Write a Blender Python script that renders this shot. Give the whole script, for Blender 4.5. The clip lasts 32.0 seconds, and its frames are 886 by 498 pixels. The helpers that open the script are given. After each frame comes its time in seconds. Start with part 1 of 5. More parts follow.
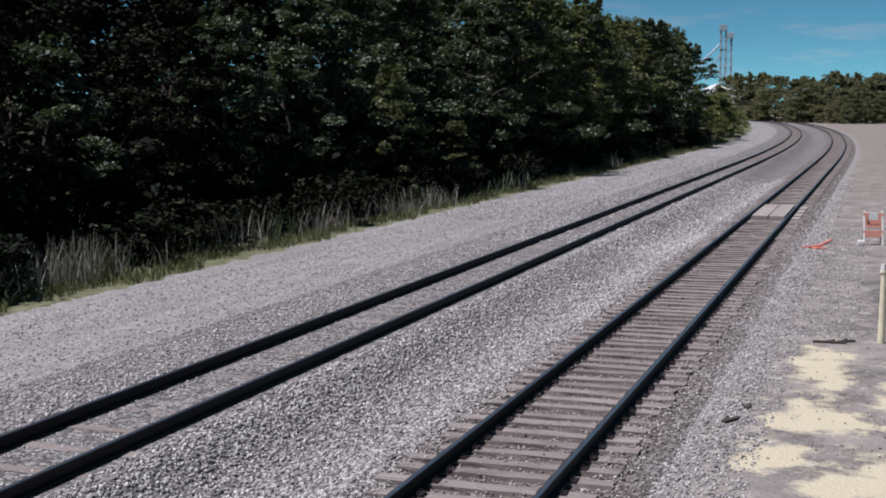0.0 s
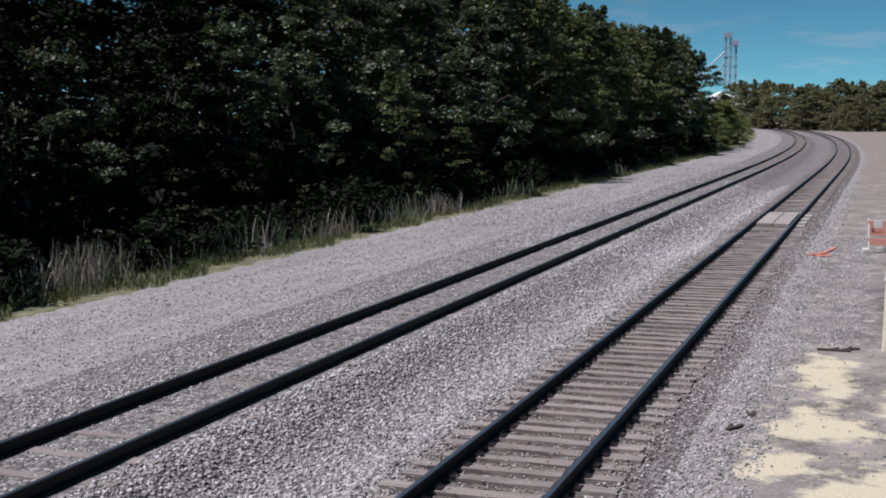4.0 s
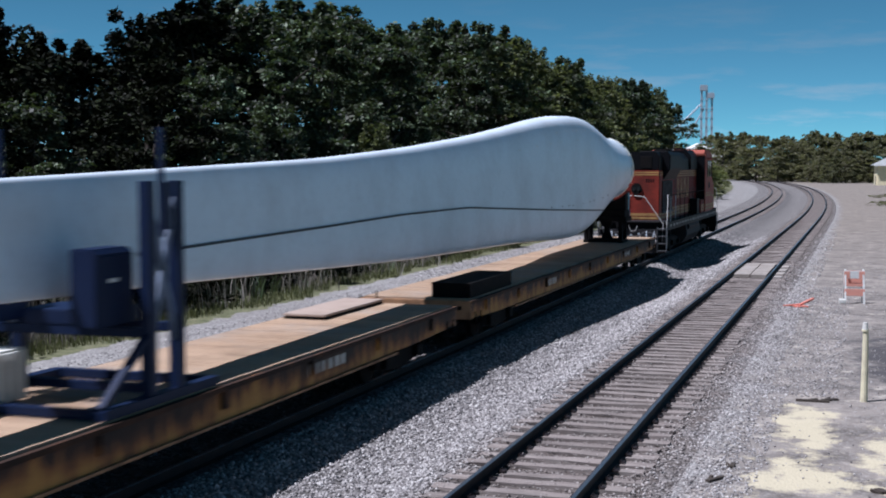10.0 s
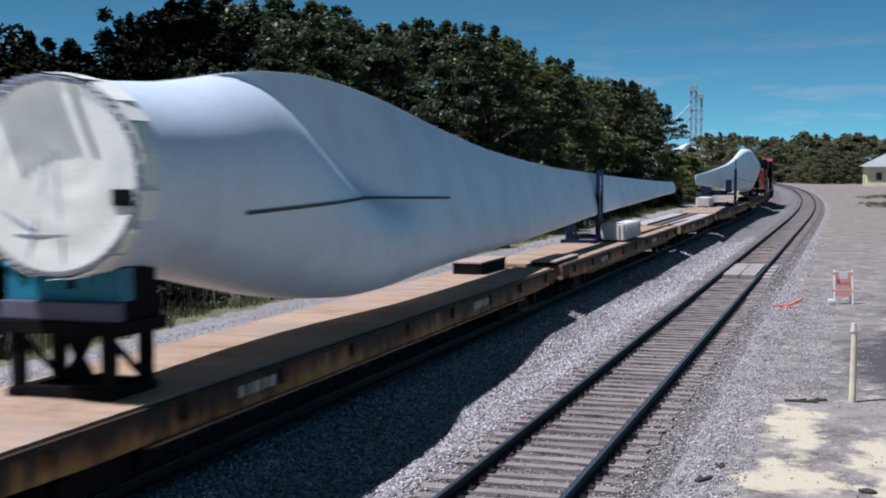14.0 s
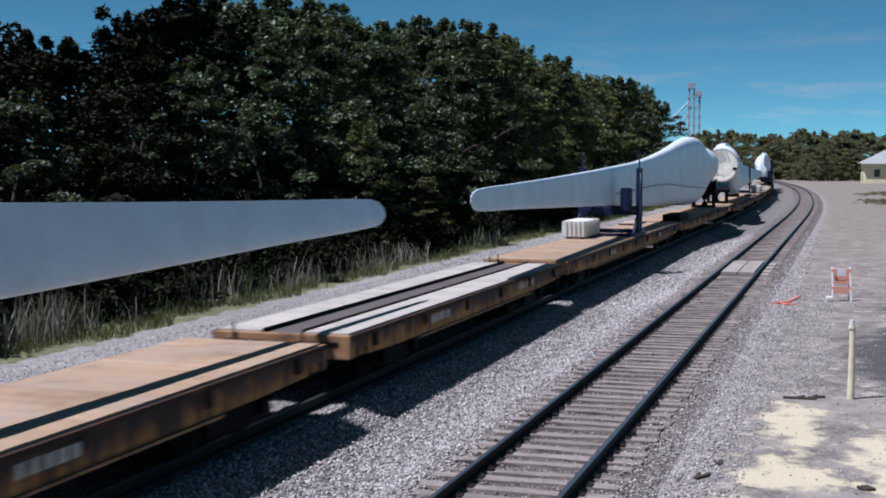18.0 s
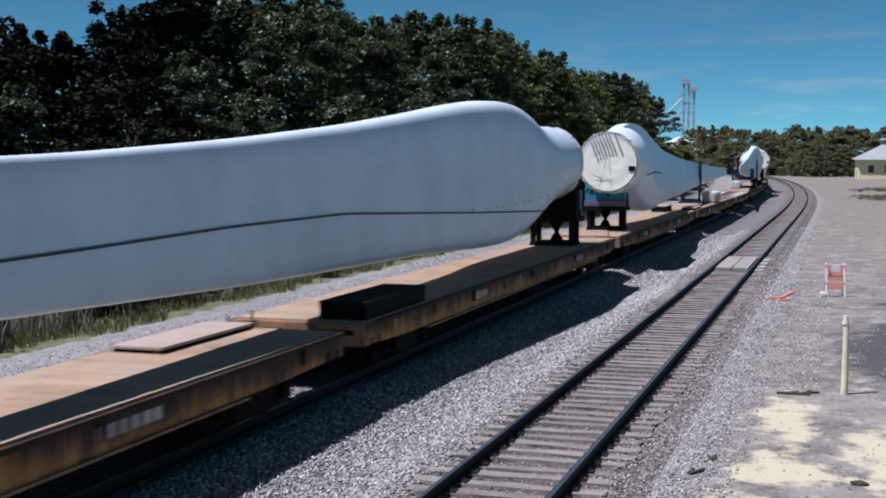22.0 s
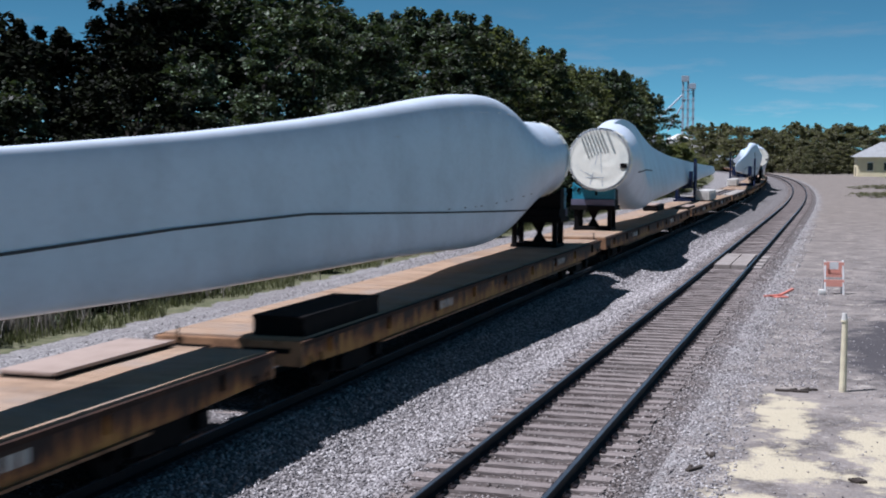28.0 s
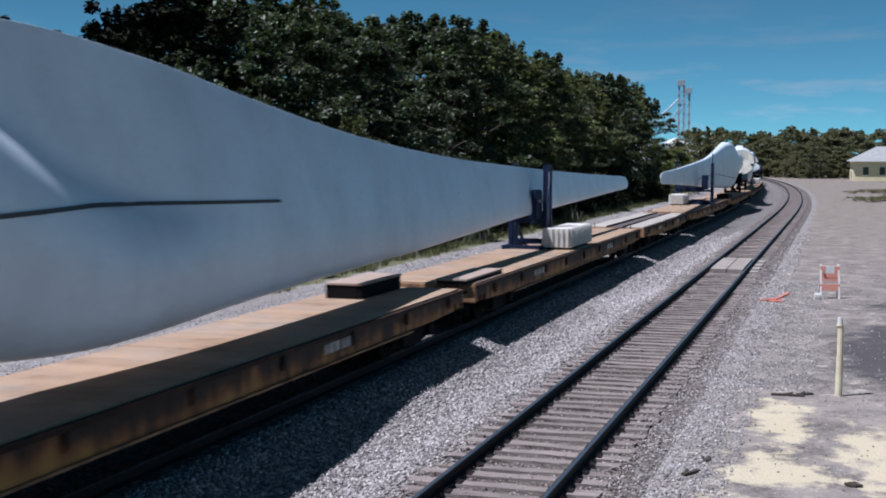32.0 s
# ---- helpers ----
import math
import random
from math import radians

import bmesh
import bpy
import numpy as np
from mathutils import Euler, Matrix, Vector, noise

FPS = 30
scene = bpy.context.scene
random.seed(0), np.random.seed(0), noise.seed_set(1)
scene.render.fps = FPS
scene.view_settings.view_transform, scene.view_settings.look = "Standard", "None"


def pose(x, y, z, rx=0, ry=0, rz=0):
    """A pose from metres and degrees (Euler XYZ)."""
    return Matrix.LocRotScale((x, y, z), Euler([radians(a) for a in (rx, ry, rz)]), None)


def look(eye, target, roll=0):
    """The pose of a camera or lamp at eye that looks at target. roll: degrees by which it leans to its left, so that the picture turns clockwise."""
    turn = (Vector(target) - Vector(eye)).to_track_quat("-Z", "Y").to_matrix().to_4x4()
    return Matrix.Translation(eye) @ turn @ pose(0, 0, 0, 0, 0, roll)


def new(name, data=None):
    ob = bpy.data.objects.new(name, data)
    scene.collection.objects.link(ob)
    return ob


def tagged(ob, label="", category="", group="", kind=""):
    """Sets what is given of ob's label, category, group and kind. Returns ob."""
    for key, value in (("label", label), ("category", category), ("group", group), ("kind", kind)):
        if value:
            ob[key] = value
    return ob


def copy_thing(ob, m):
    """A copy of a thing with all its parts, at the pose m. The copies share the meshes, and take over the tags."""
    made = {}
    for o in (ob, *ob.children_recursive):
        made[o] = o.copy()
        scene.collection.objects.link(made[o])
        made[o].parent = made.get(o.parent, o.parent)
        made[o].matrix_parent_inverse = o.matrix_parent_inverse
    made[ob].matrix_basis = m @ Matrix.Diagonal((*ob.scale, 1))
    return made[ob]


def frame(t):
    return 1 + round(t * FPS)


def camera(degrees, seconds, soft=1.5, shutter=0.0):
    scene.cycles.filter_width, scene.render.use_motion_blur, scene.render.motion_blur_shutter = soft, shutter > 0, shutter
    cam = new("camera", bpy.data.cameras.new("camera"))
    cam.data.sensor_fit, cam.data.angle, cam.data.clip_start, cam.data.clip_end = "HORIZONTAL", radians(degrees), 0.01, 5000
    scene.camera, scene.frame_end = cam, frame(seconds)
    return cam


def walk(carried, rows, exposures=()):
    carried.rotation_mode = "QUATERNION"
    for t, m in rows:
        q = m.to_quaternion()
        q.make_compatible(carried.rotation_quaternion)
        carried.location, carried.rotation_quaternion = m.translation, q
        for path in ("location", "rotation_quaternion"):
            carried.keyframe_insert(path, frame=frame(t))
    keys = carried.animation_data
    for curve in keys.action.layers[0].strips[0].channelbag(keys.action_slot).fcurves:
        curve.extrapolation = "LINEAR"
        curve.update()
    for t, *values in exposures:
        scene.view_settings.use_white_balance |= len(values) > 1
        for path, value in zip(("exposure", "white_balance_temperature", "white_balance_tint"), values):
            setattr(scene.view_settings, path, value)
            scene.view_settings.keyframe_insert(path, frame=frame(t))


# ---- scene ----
cam = camera(37.96, 32.0, soft=1.9, shutter=0.3)
EYE = (0.0, 0.0, 4.30)
# seconds, yaw, pitch, roll in degrees; the world's y axis is the straight track
TURNS = (
    (0.0, 18.88, -6.27, 0.19),
    (0.5, 18.76, -6.11, 0.15),
    (1.0, 18.59, -6.00, 0.16),
    (1.5, 18.19, -5.85, 0.17),
    (2.0, 18.29, -5.89, 0.14),
    (2.5, 18.15, -5.89, 0.14),
    (4.5, 19.86, -6.12, 0.03),
    (5.0, 20.63, -6.73, 0.11),
    (5.5, 20.75, -6.85, 0.10),
    (6.0, 20.95, -6.70, 0.08),
    (6.5, 21.04, -6.64, 0.03),
    (7.0, 21.05, -6.58, 0.06),
    (7.5, 21.08, -6.52, 0.07),
    (8.0, 19.09, -5.38, -0.21),
    (8.5, 18.09, -4.82, -0.08),
    (9.0, 17.60, -4.36, -0.16),
    (9.5, 18.62, -3.79, -0.12),
    (10.0, 18.13, -3.68, 0.08),
    (10.5, 17.65, -3.66, 0.24),
    (11.0, 17.25, -3.63, 0.21),
    (11.5, 17.45, -3.64, 0.21),
    (12.0, 17.48, -3.68, 0.04),
    (12.5, 17.71, -3.68, 0.06),
    (13.0, 17.72, -3.83, 0.03),
    (13.5, 17.65, -3.77, -0.03),
    (14.0, 17.68, -3.68, -0.04),
    (14.5, 17.70, -3.66, -0.04),
    (15.0, 17.71, -3.73, 0.01),
    (15.5, 17.74, -3.85, 0.13),
    (17.5, 17.53, -3.67, 0.06),
    (18.0, 17.60, -3.78, 0.06),
    (18.5, 17.50, -3.87, 0.02),
    (19.0, 17.41, -3.78, -0.08),
    (19.5, 17.35, -3.74, 0.04),
    (20.0, 17.42, -3.76, 0.01),
    (20.5, 17.45, -3.81, -0.06),
    (21.0, 17.41, -3.96, 0.00),
    (21.5, 17.39, -3.97, 0.02),
    (22.0, 17.36, -3.99, -0.03),
    (22.5, 17.34, -3.95, -0.01),
    (23.0, 17.30, -3.97, -0.08),
    (23.5, 17.32, -4.08, -0.01),
    (24.0, 17.27, -4.16, -0.09),
    (24.5, 17.27, -4.19, -0.14),
    (26.5, 17.22, -4.29, -0.14),
    (27.0, 17.20, -4.30, -0.11),
    (27.5, 17.24, -4.24, -0.12),
    (28.0, 17.32, -4.14, -0.15),
    (28.5, 17.41, -4.13, -0.09),
    (29.0, 17.45, -4.20, -0.09),
    (29.5, 17.41, -4.22, -0.12),
    (30.0, 17.32, -4.08, -0.09),
    (30.5, 17.27, -3.96, -0.07),
    (31.0, 17.24, -3.88, -0.10),
    (31.5, 17.21, -3.90, -0.19),
    (32.0, 17.15, -3.96, -0.19)
)
walk(cam, [(t, pose(*EYE, 90 + pit, rol, yaw)) for t, yaw, pit, rol in TURNS],
     exposures=((0.0, 0.31, 5700, 14), (7.4, 0.31, 5650, 14), (8.2, 0.78, 5430, 14), (9.0, 0.55, 5380, 14), (9.7, 0.46, 5380, 14), (14.0, 0.44, 5380, 15), (19.0, 0.45, 5430, 15), (32.0, 0.42, 5430, 15)))

# ---- light ----
SUN_TO = Vector((0.40, 0.31, -1.0)).normalized()      # the way the sunlight travels
world = bpy.data.worlds.new("world")
scene.world = world
world.use_nodes = True
wn, wl = world.node_tree.nodes, world.node_tree.links
sky = wn.new("ShaderNodeTexSky")
sky.sky_type, sky.sun_disc = "NISHITA", False
sky.sun_elevation = math.asin(-SUN_TO.z)
sky.sun_rotation = math.atan2(-SUN_TO.x, -SUN_TO.y)
sky.air_density, sky.dust_density, sky.ozone_density = 1.0, 0.0, 1.0
sky.altitude = 9000.0
wn["Background"].inputs["Strength"].default_value = 0.06
tint = wn.new("ShaderNodeMix")
tint.data_type, tint.blend_type = "RGBA", "MULTIPLY"
tint.inputs[0].default_value, tint.inputs[7].default_value = 1.0, (0.70, 1.14, 0.90, 1)
wl.new(sky.outputs[0], tint.inputs[6])
# thin fair-weather cloud low over the horizon
wc, wm, wz = wn.new("ShaderNodeTexCoord"), wn.new("ShaderNodeMapping"), wn.new("ShaderNodeSeparateXYZ")
wm.inputs["Scale"].default_value = (5.0, 5.0, 30.0)
wl.new(wc.outputs["Generated"], wm.inputs["Vector"])
wl.new(wc.outputs["Generated"], wz.inputs[0])
puff = wn.new("ShaderNodeTexNoise")
puff.inputs["Scale"].default_value, puff.inputs["Detail"].default_value, puff.inputs["Roughness"].default_value = 1.6, 6, 0.6
wl.new(wm.outputs[0], puff.inputs["Vector"])
low, thick, both = wn.new("ShaderNodeMapRange"), wn.new("ShaderNodeMapRange"), wn.new("ShaderNodeMath")
for node, a, b, c, d, src in ((low, 0.03, 0.14, 1.0, 0.0, wz.outputs[2]), (thick, 0.52, 0.70, 0.0, 0.55, puff.outputs["Fac"])):
    for sock, v in zip(("From Min", "From Max", "To Min", "To Max"), (a, b, c, d)):
        node.inputs[sock].default_value = v
    wl.new(src, node.inputs["Value"])
both.operation = "MULTIPLY"
wl.new(low.outputs[0], both.inputs[0]), wl.new(thick.outputs[0], both.inputs[1])
grey, lift, cloudy = wn.new("ShaderNodeRGBToBW"), wn.new("ShaderNodeMath"), wn.new("ShaderNodeMix")
lift.operation, lift.inputs[1].default_value, cloudy.data_type = "MULTIPLY", 1.5, "RGBA"
wl.new(tint.outputs[2], grey.inputs[0]), wl.new(grey.outputs[0], lift.inputs[0])
wl.new(both.outputs[0], cloudy.inputs[0]), wl.new(tint.outputs[2], cloudy.inputs[6]), wl.new(lift.outputs[0], cloudy.inputs[7])
wl.new(cloudy.outputs[2], wn["Background"].inputs["Color"])
sun = new("sun", bpy.data.lights.new("sun", "SUN"))
sun.data.energy, sun.data.angle, sun.data.color = 5.0, radians(0.53), (1.0, 0.915, 0.84)
sun.matrix_world = look((0, 0, 60), Vector((0, 0, 60)) + SUN_TO)


# ---- materials ----
def material(name):
    m = bpy.data.materials.new(name)
    m.use_nodes = True
    return m, m.node_tree.nodes, m.node_tree.links, m.node_tree.nodes["Principled BSDF"]


def tone(n, stops, fac, l):
    r = n.new("ShaderNodeValToRGB")
    e = r.color_ramp.elements
    while len(e) < len(stops):
        e.new(0.5)
    for el, (p, c) in zip(e, stops):
        el.position, el.color = p, (*c, 1)
    l.new(fac, r.inputs[0])
    return r.outputs[0]


def noise_at(n, l, scale, detail=4, rough=0.6, vec=None):
    t = n.new("ShaderNodeTexNoise")
    t.inputs["Scale"].default_value, t.inputs["Detail"].default_value, t.inputs["Roughness"].default_value = scale, detail, rough
    if vec is None:
        vec = n.new("ShaderNodeNewGeometry").outputs["Position"]
    l.new(vec, t.inputs["Vector"])
    return t.outputs["Fac"]


def blend(n, l, fac, a, b, mode="MIX"):
    m = n.new("ShaderNodeMix")
    m.data_type, m.blend_type = "RGBA", mode
    for sock, v in ((m.inputs[0], fac), (m.inputs[6], a), (m.inputs[7], b)):
        if isinstance(v, (int, float)):
            sock.default_value = v
        elif isinstance(v, tuple):
            sock.default_value = (*v, 1)
        else:
            l.new(v, sock)
    return m.outputs[2]


def calc(n, l, op, a, b=None, c=None):
    m = n.new("ShaderNodeMath")
    m.operation = op
    for i, v in enumerate((a, b, c)):
        if v is None:
            continue
        if isinstance(v, (int, float)):
            m.inputs[i].default_value = v
        else:
            l.new(v, m.inputs[i])
    return m.outputs[0]


def relief(n, l, b, height, strength, dist):
    u = n.new("ShaderNodeBump")
    u.inputs["Strength"].default_value, u.inputs["Distance"].default_value = strength, dist
    l.new(height, u.inputs["Height"])
    l.new(u.outputs[0], b.inputs["Normal"])


def object_space(n):
    return n.new("ShaderNodeTexCoord").outputs["Object"]


def paint(name, base, rough=0.5, metal=0.0, dirt=(0.08, 0.06, 0.045), amount=0.35, scale=1.2, bump=0.15, spec=None):
    """Painted or bare surface with stains at two scales."""
    m, n, l, b = material(name)
    v = object_space(n)
    big, fine = noise_at(n, l, scale, 5, 0.65, v), noise_at(n, l, scale * 14, 3, 0.6, v)
    f = calc(n, l, "MULTIPLY", tone(n, ((0.42, (0, 0, 0)), (0.75, (1, 1, 1))), big, l), amount)
    col = blend(n, l, f, base, dirt)
    f2 = calc(n, l, "MULTIPLY", tone(n, ((0.5, (0, 0, 0)), (0.8, (1, 1, 1))), fine, l), amount * 0.5)
    col = blend(n, l, f2, col, tuple(c * 0.5 for c in base))
    l.new(col, b.inputs["Base Color"])
    b.inputs["Metallic"].default_value = metal
    l.new(calc(n, l, "MULTIPLY_ADD", fine, 0.25, rough - 0.12), b.inputs["Roughness"])
    if spec is not None:
        b.inputs["Specular IOR Level"].default_value = spec
    if bump:
        relief(n, l, b, fine, bump, 0.01)
    return m


def leaf_mat(name, dark, light, see=0.35, gloss=0.22, sprays=0.0):
    m, n, l, b = material(name)
    g = n.new("ShaderNodeNewGeometry")
    oi = n.new("ShaderNodeObjectInfo")
    # Most islands stay dark; a bright tail paints in highlights.
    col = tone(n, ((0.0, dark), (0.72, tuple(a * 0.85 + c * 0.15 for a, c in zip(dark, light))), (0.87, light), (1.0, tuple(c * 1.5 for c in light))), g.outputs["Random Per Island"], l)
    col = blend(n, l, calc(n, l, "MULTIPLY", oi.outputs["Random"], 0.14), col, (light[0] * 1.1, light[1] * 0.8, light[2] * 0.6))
    # Noise darkens whole clumps, painting lit sprays against shaded gaps.
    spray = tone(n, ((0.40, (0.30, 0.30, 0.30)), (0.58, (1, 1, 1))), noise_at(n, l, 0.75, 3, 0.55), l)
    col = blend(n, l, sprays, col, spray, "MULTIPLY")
    l.new(col, b.inputs["Base Color"])
    b.inputs["Roughness"].default_value = 0.55
    b.inputs["Specular IOR Level"].default_value = gloss
    t = n.new("ShaderNodeBsdfTranslucent")
    l.new(blend(n, l, 0.5, col, (light[0] * 1.3, light[1] * 1.4, light[2] * 0.5)), t.inputs["Color"])
    x = n.new("ShaderNodeMixShader")
    x.inputs[0].default_value = see
    l.new(b.outputs[0], x.inputs[1])
    l.new(t.outputs[0], x.inputs[2])
    l.new(x.outputs[0], n["Material Output"].inputs["Surface"])
    return m


def curve_off(n, l, y):
    """How far the line has bent to its left at y."""
    d = calc(n, l, "MAXIMUM", calc(n, l, "SUBTRACT", y, 100.0), 0.0)
    return calc(n, l, "DIVIDE", calc(n, l, "MULTIPLY", d, d), 3500.0)


def rust_dust(n, l, p):
    """Brown brake dust and rust along the nearer track."""
    sep = n.new("ShaderNodeSeparateXYZ")
    l.new(p, sep.inputs[0])
    x = calc(n, l, "ADD", sep.outputs[0], curve_off(n, l, sep.outputs[1]))
    off = calc(n, l, "ABSOLUTE", calc(n, l, "ADD", x, 3.9))
    off = calc(n, l, "MULTIPLY_ADD", noise_at(n, l, 0.7, 4, 0.6, p), -1.6, calc(n, l, "ADD", off, 0.8))
    return tone(n, ((0.55, (0.55, 0.55, 0.55)), (1.0, (0, 0, 0))), calc(n, l, "DIVIDE", off, 1.9), l)


def gravel(name, stops, cell, bump=1.0):
    m, n, l, b = material(name)
    p = n.new("ShaderNodeNewGeometry").outputs["Position"]
    v = n.new("ShaderNodeTexVoronoi")
    v.inputs["Scale"].default_value = cell
    l.new(p, v.inputs["Vector"])
    sep = n.new("ShaderNodeSeparateColor")
    l.new(v.outputs["Color"], sep.inputs[0])
    col = tone(n, stops, sep.outputs[0], l)
    big = noise_at(n, l, 0.35, 5, 0.6, p)
    col = blend(n, l, calc(n, l, "MULTIPLY", big, 0.5), col, (0.20, 0.18, 0.165))
    col = blend(n, l, rust_dust(n, l, p), col, (0.11, 0.078, 0.062))
    gap = tone(n, ((0.0, (1, 1, 1)), (0.75, (0.45, 0.45, 0.45))), v.outputs["Distance"], l)
    col = blend(n, l, 0.8, col, gap, "MULTIPLY")
    l.new(col, b.inputs["Base Color"])
    b.inputs["Roughness"].default_value = 0.95
    b.inputs["Specular IOR Level"].default_value = 0.15
    relief(n, l, b, calc(n, l, "MULTIPLY", v.outputs["Distance"], -1.0), bump, 0.05)
    return m


def wood(name, dark, light, along=1, rough=0.8):
    """Timber with grain along the given axis (0 x, 1 y)."""
    m, n, l, b = material(name)
    mp = n.new("ShaderNodeMapping")
    mp.inputs["Scale"].default_value = (1.2, 26, 26) if along == 0 else (26, 1.2, 26)
    l.new(object_space(n), mp.inputs["Vector"])
    grain = noise_at(n, l, 1.0, 5, 0.7, mp.outputs[0])
    col = tone(n, ((0.25, dark), (0.7, light)), grain, l)
    oi = n.new("ShaderNodeObjectInfo")
    col = blend(n, l, calc(n, l, "MULTIPLY", oi.outputs["Random"], 0.45), col, dark)
    stain = noise_at(n, l, 1.1, 4, 0.6)
    col = blend(n, l, tone(n, ((0.5, (0, 0, 0)), (0.8, (0.6, 0.6, 0.6))), stain, l), col, tuple(c * 0.45 for c in dark))
    worn = tone(n, ((0.48, (0, 0, 0)), (0.66, (0.5, 0.5, 0.5))), noise_at(n, l, 0.55, 6, 0.7, object_space(n)), l)
    grey = sum(light) / 3
    col = blend(n, l, worn, col, (grey * 0.78, grey * 0.72, grey * 0.66))
    l.new(col, b.inputs["Base Color"])
    b.inputs["Roughness"].default_value = rough
    b.inputs["Specular IOR Level"].default_value = 0.25
    relief(n, l, b, grain, 0.5, 0.01)
    return m


M_RAIL = paint("rail_steel", (0.012, 0.010, 0.012), 0.7, 0.0, (0.035, 0.018, 0.012), 0.5, 2.0, 0.15, 0.2)
M_RAILTOP = paint("worn_rail_head", (0.32, 0.33, 0.36), 0.3, 0.9, (0.15, 0.11, 0.09), 0.4, 3.0, 0.05)
M_BALLAST = gravel("ballast", ((0.0, (0.08, 0.075, 0.076)), (0.5, (0.22, 0.208, 0.206)), (1.0, (0.45, 0.425, 0.415))), 13.0)
M_TIE = wood("weathered_tie_timber", (0.10, 0.083, 0.076), (0.36, 0.31, 0.285), 0)
M_BARK = paint("bark", (0.045, 0.034, 0.026), 0.9, 0, (0.03, 0.025, 0.02), 0.6, 4.0, 0.6)
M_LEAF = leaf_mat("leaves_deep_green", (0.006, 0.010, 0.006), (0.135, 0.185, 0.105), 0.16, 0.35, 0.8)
# Leaf green blackened to hold the near wood's shade and vignetting.
M_LEAF5 = leaf_mat("leaves_shade_blackened_green", (0.003, 0.004, 0.003), (0.022, 0.028, 0.013), 0.03, 0.06)
# Fresh leaf green, paled further so the wood's far trees carry haze.
M_LEAF2 = leaf_mat("leaves_fresh_and_hazed_green", (0.036, 0.048, 0.024), (0.19, 0.21, 0.11), 0.35, 0.25, 0.5)
M_LEAF4 = leaf_mat("leaves_yellow_green", (0.075, 0.092, 0.04), (0.24, 0.26, 0.11), 0.4, 0.2, 0.3)
# Greyed and paled leaf green: distance haze put into the colour.
M_LEAF3 = leaf_mat("leaves_far_hazed", (0.085, 0.090, 0.062), (0.215, 0.21, 0.145), 0.45, 0.1, 0.55)
M_DRY = leaf_mat("dry_stalks", (0.13, 0.12, 0.11), (0.33, 0.31, 0.285), 0.15)
M_GRASS = leaf_mat("grass_blades", (0.04, 0.052, 0.024), (0.15, 0.16, 0.075), 0.2)
M_BLADE = paint("pale_grey_gelcoat", (0.70, 0.78, 0.87), 0.36, 0, (0.40, 0.42, 0.46), 0.42, 0.6, 0.03)
M_STRIP = paint("black_edge_tape", (0.03, 0.032, 0.038), 0.6)
M_COVER = paint("root_cover_sheet", (0.90, 0.885, 0.77), 0.4, 0, (0.58, 0.62, 0.58), 0.45, 2.2, 0.5)
M_TEAL = paint("teal_saddle_paint", (0.02, 0.20, 0.29), 0.5, 0, (0.01, 0.06, 0.08), 0.5, 3.0)
M_SHIM = paint("violet_grey_lit_shim", (0.10, 0.095, 0.145), 0.6, 0, (0.04, 0.035, 0.045), 0.5, 3.0)
M_NAVY = paint("dark_blue_steel_paint", (0.005, 0.013, 0.045), 0.55, 0, (0.016, 0.016, 0.018), 0.2, 2.0, 0.15, 0.2)
M_BRACE = paint("worn_blue_grey_brace", (0.16, 0.20, 0.29), 0.6, 0, (0.03, 0.04, 0.07), 0.7, 3.0)
M_DARK = paint("black_grimy_steel", (0.005, 0.005, 0.0055), 0.8, 0.0, (0.014, 0.010, 0.009), 0.5, 2.0, 0.15, 0.1)
def sill_mat():
    """Yellow paint eaten by rust that runs down in ragged tongues from the deck's edge."""
    m, n, l, b = material("rust_streaked_yellow_sill")
    v = object_space(n)
    mp = n.new("ShaderNodeMapping")
    mp.inputs["Scale"].default_value = (1, 2.6, 0.6)
    l.new(v, mp.inputs["Vector"])
    streak, big, fine = noise_at(n, l, 1.8, 7, 0.72, mp.outputs[0]), noise_at(n, l, 0.30, 4, 0.6, v), noise_at(n, l, 24, 3, 0.6, v)
    sep = n.new("ShaderNodeSeparateXYZ")
    l.new(v, sep.inputs[0])
    drop = calc(n, l, "MULTIPLY", calc(n, l, "SUBTRACT", 1.26, sep.outputs[2]), 2.0)
    mix = calc(n, l, "ADD", calc(n, l, "MULTIPLY", streak, 0.75), calc(n, l, "MULTIPLY", big, 0.45))
    mix = calc(n, l, "ADD", mix, calc(n, l, "MULTIPLY_ADD", calc(n, l, "MINIMUM", drop, 0.8), 0.26, -0.19))
    col = tone(n, ((0.44, (0.010, 0.008, 0.008)), (0.525, (0.06, 0.026, 0.014)), (0.575, (0.25, 0.095, 0.03)), (0.68, (0.52, 0.26, 0.06))), mix, l)
    col = blend(n, l, calc(n, l, "MULTIPLY", fine, 0.45), col, (0.07, 0.038, 0.024))
    l.new(col, b.inputs["Base Color"])
    b.inputs["Roughness"].default_value = 0.7
    b.inputs["Specular IOR Level"].default_value = 0.3
    relief(n, l, b, fine, 0.3, 0.01)
    return m


M_SILL = sill_mat()
M_LIP = paint("rust_black_deck_lip", (0.030, 0.018, 0.014), 0.8, 0, (0.10, 0.045, 0.022), 0.8, 2.5, 0.3, 0.2)
M_ENDBEAM = paint("faded_orange_steel", (0.34, 0.19, 0.10), 0.75, 0, (0.05, 0.028, 0.02), 1.0, 2.2, 0.3, 0.2)
M_DECK = wood("red_brown_deck_planks", (0.25, 0.165, 0.105), (0.48, 0.345, 0.235), 0)
M_DECKW = wood("bleached_deck_planks", (0.29, 0.265, 0.24), (0.55, 0.51, 0.46), 0)
M_TROUGH = paint("deck_channel_steel", (0.10, 0.085, 0.085), 0.7, 0.1, (0.05, 0.035, 0.03), 0.5, 1.0)
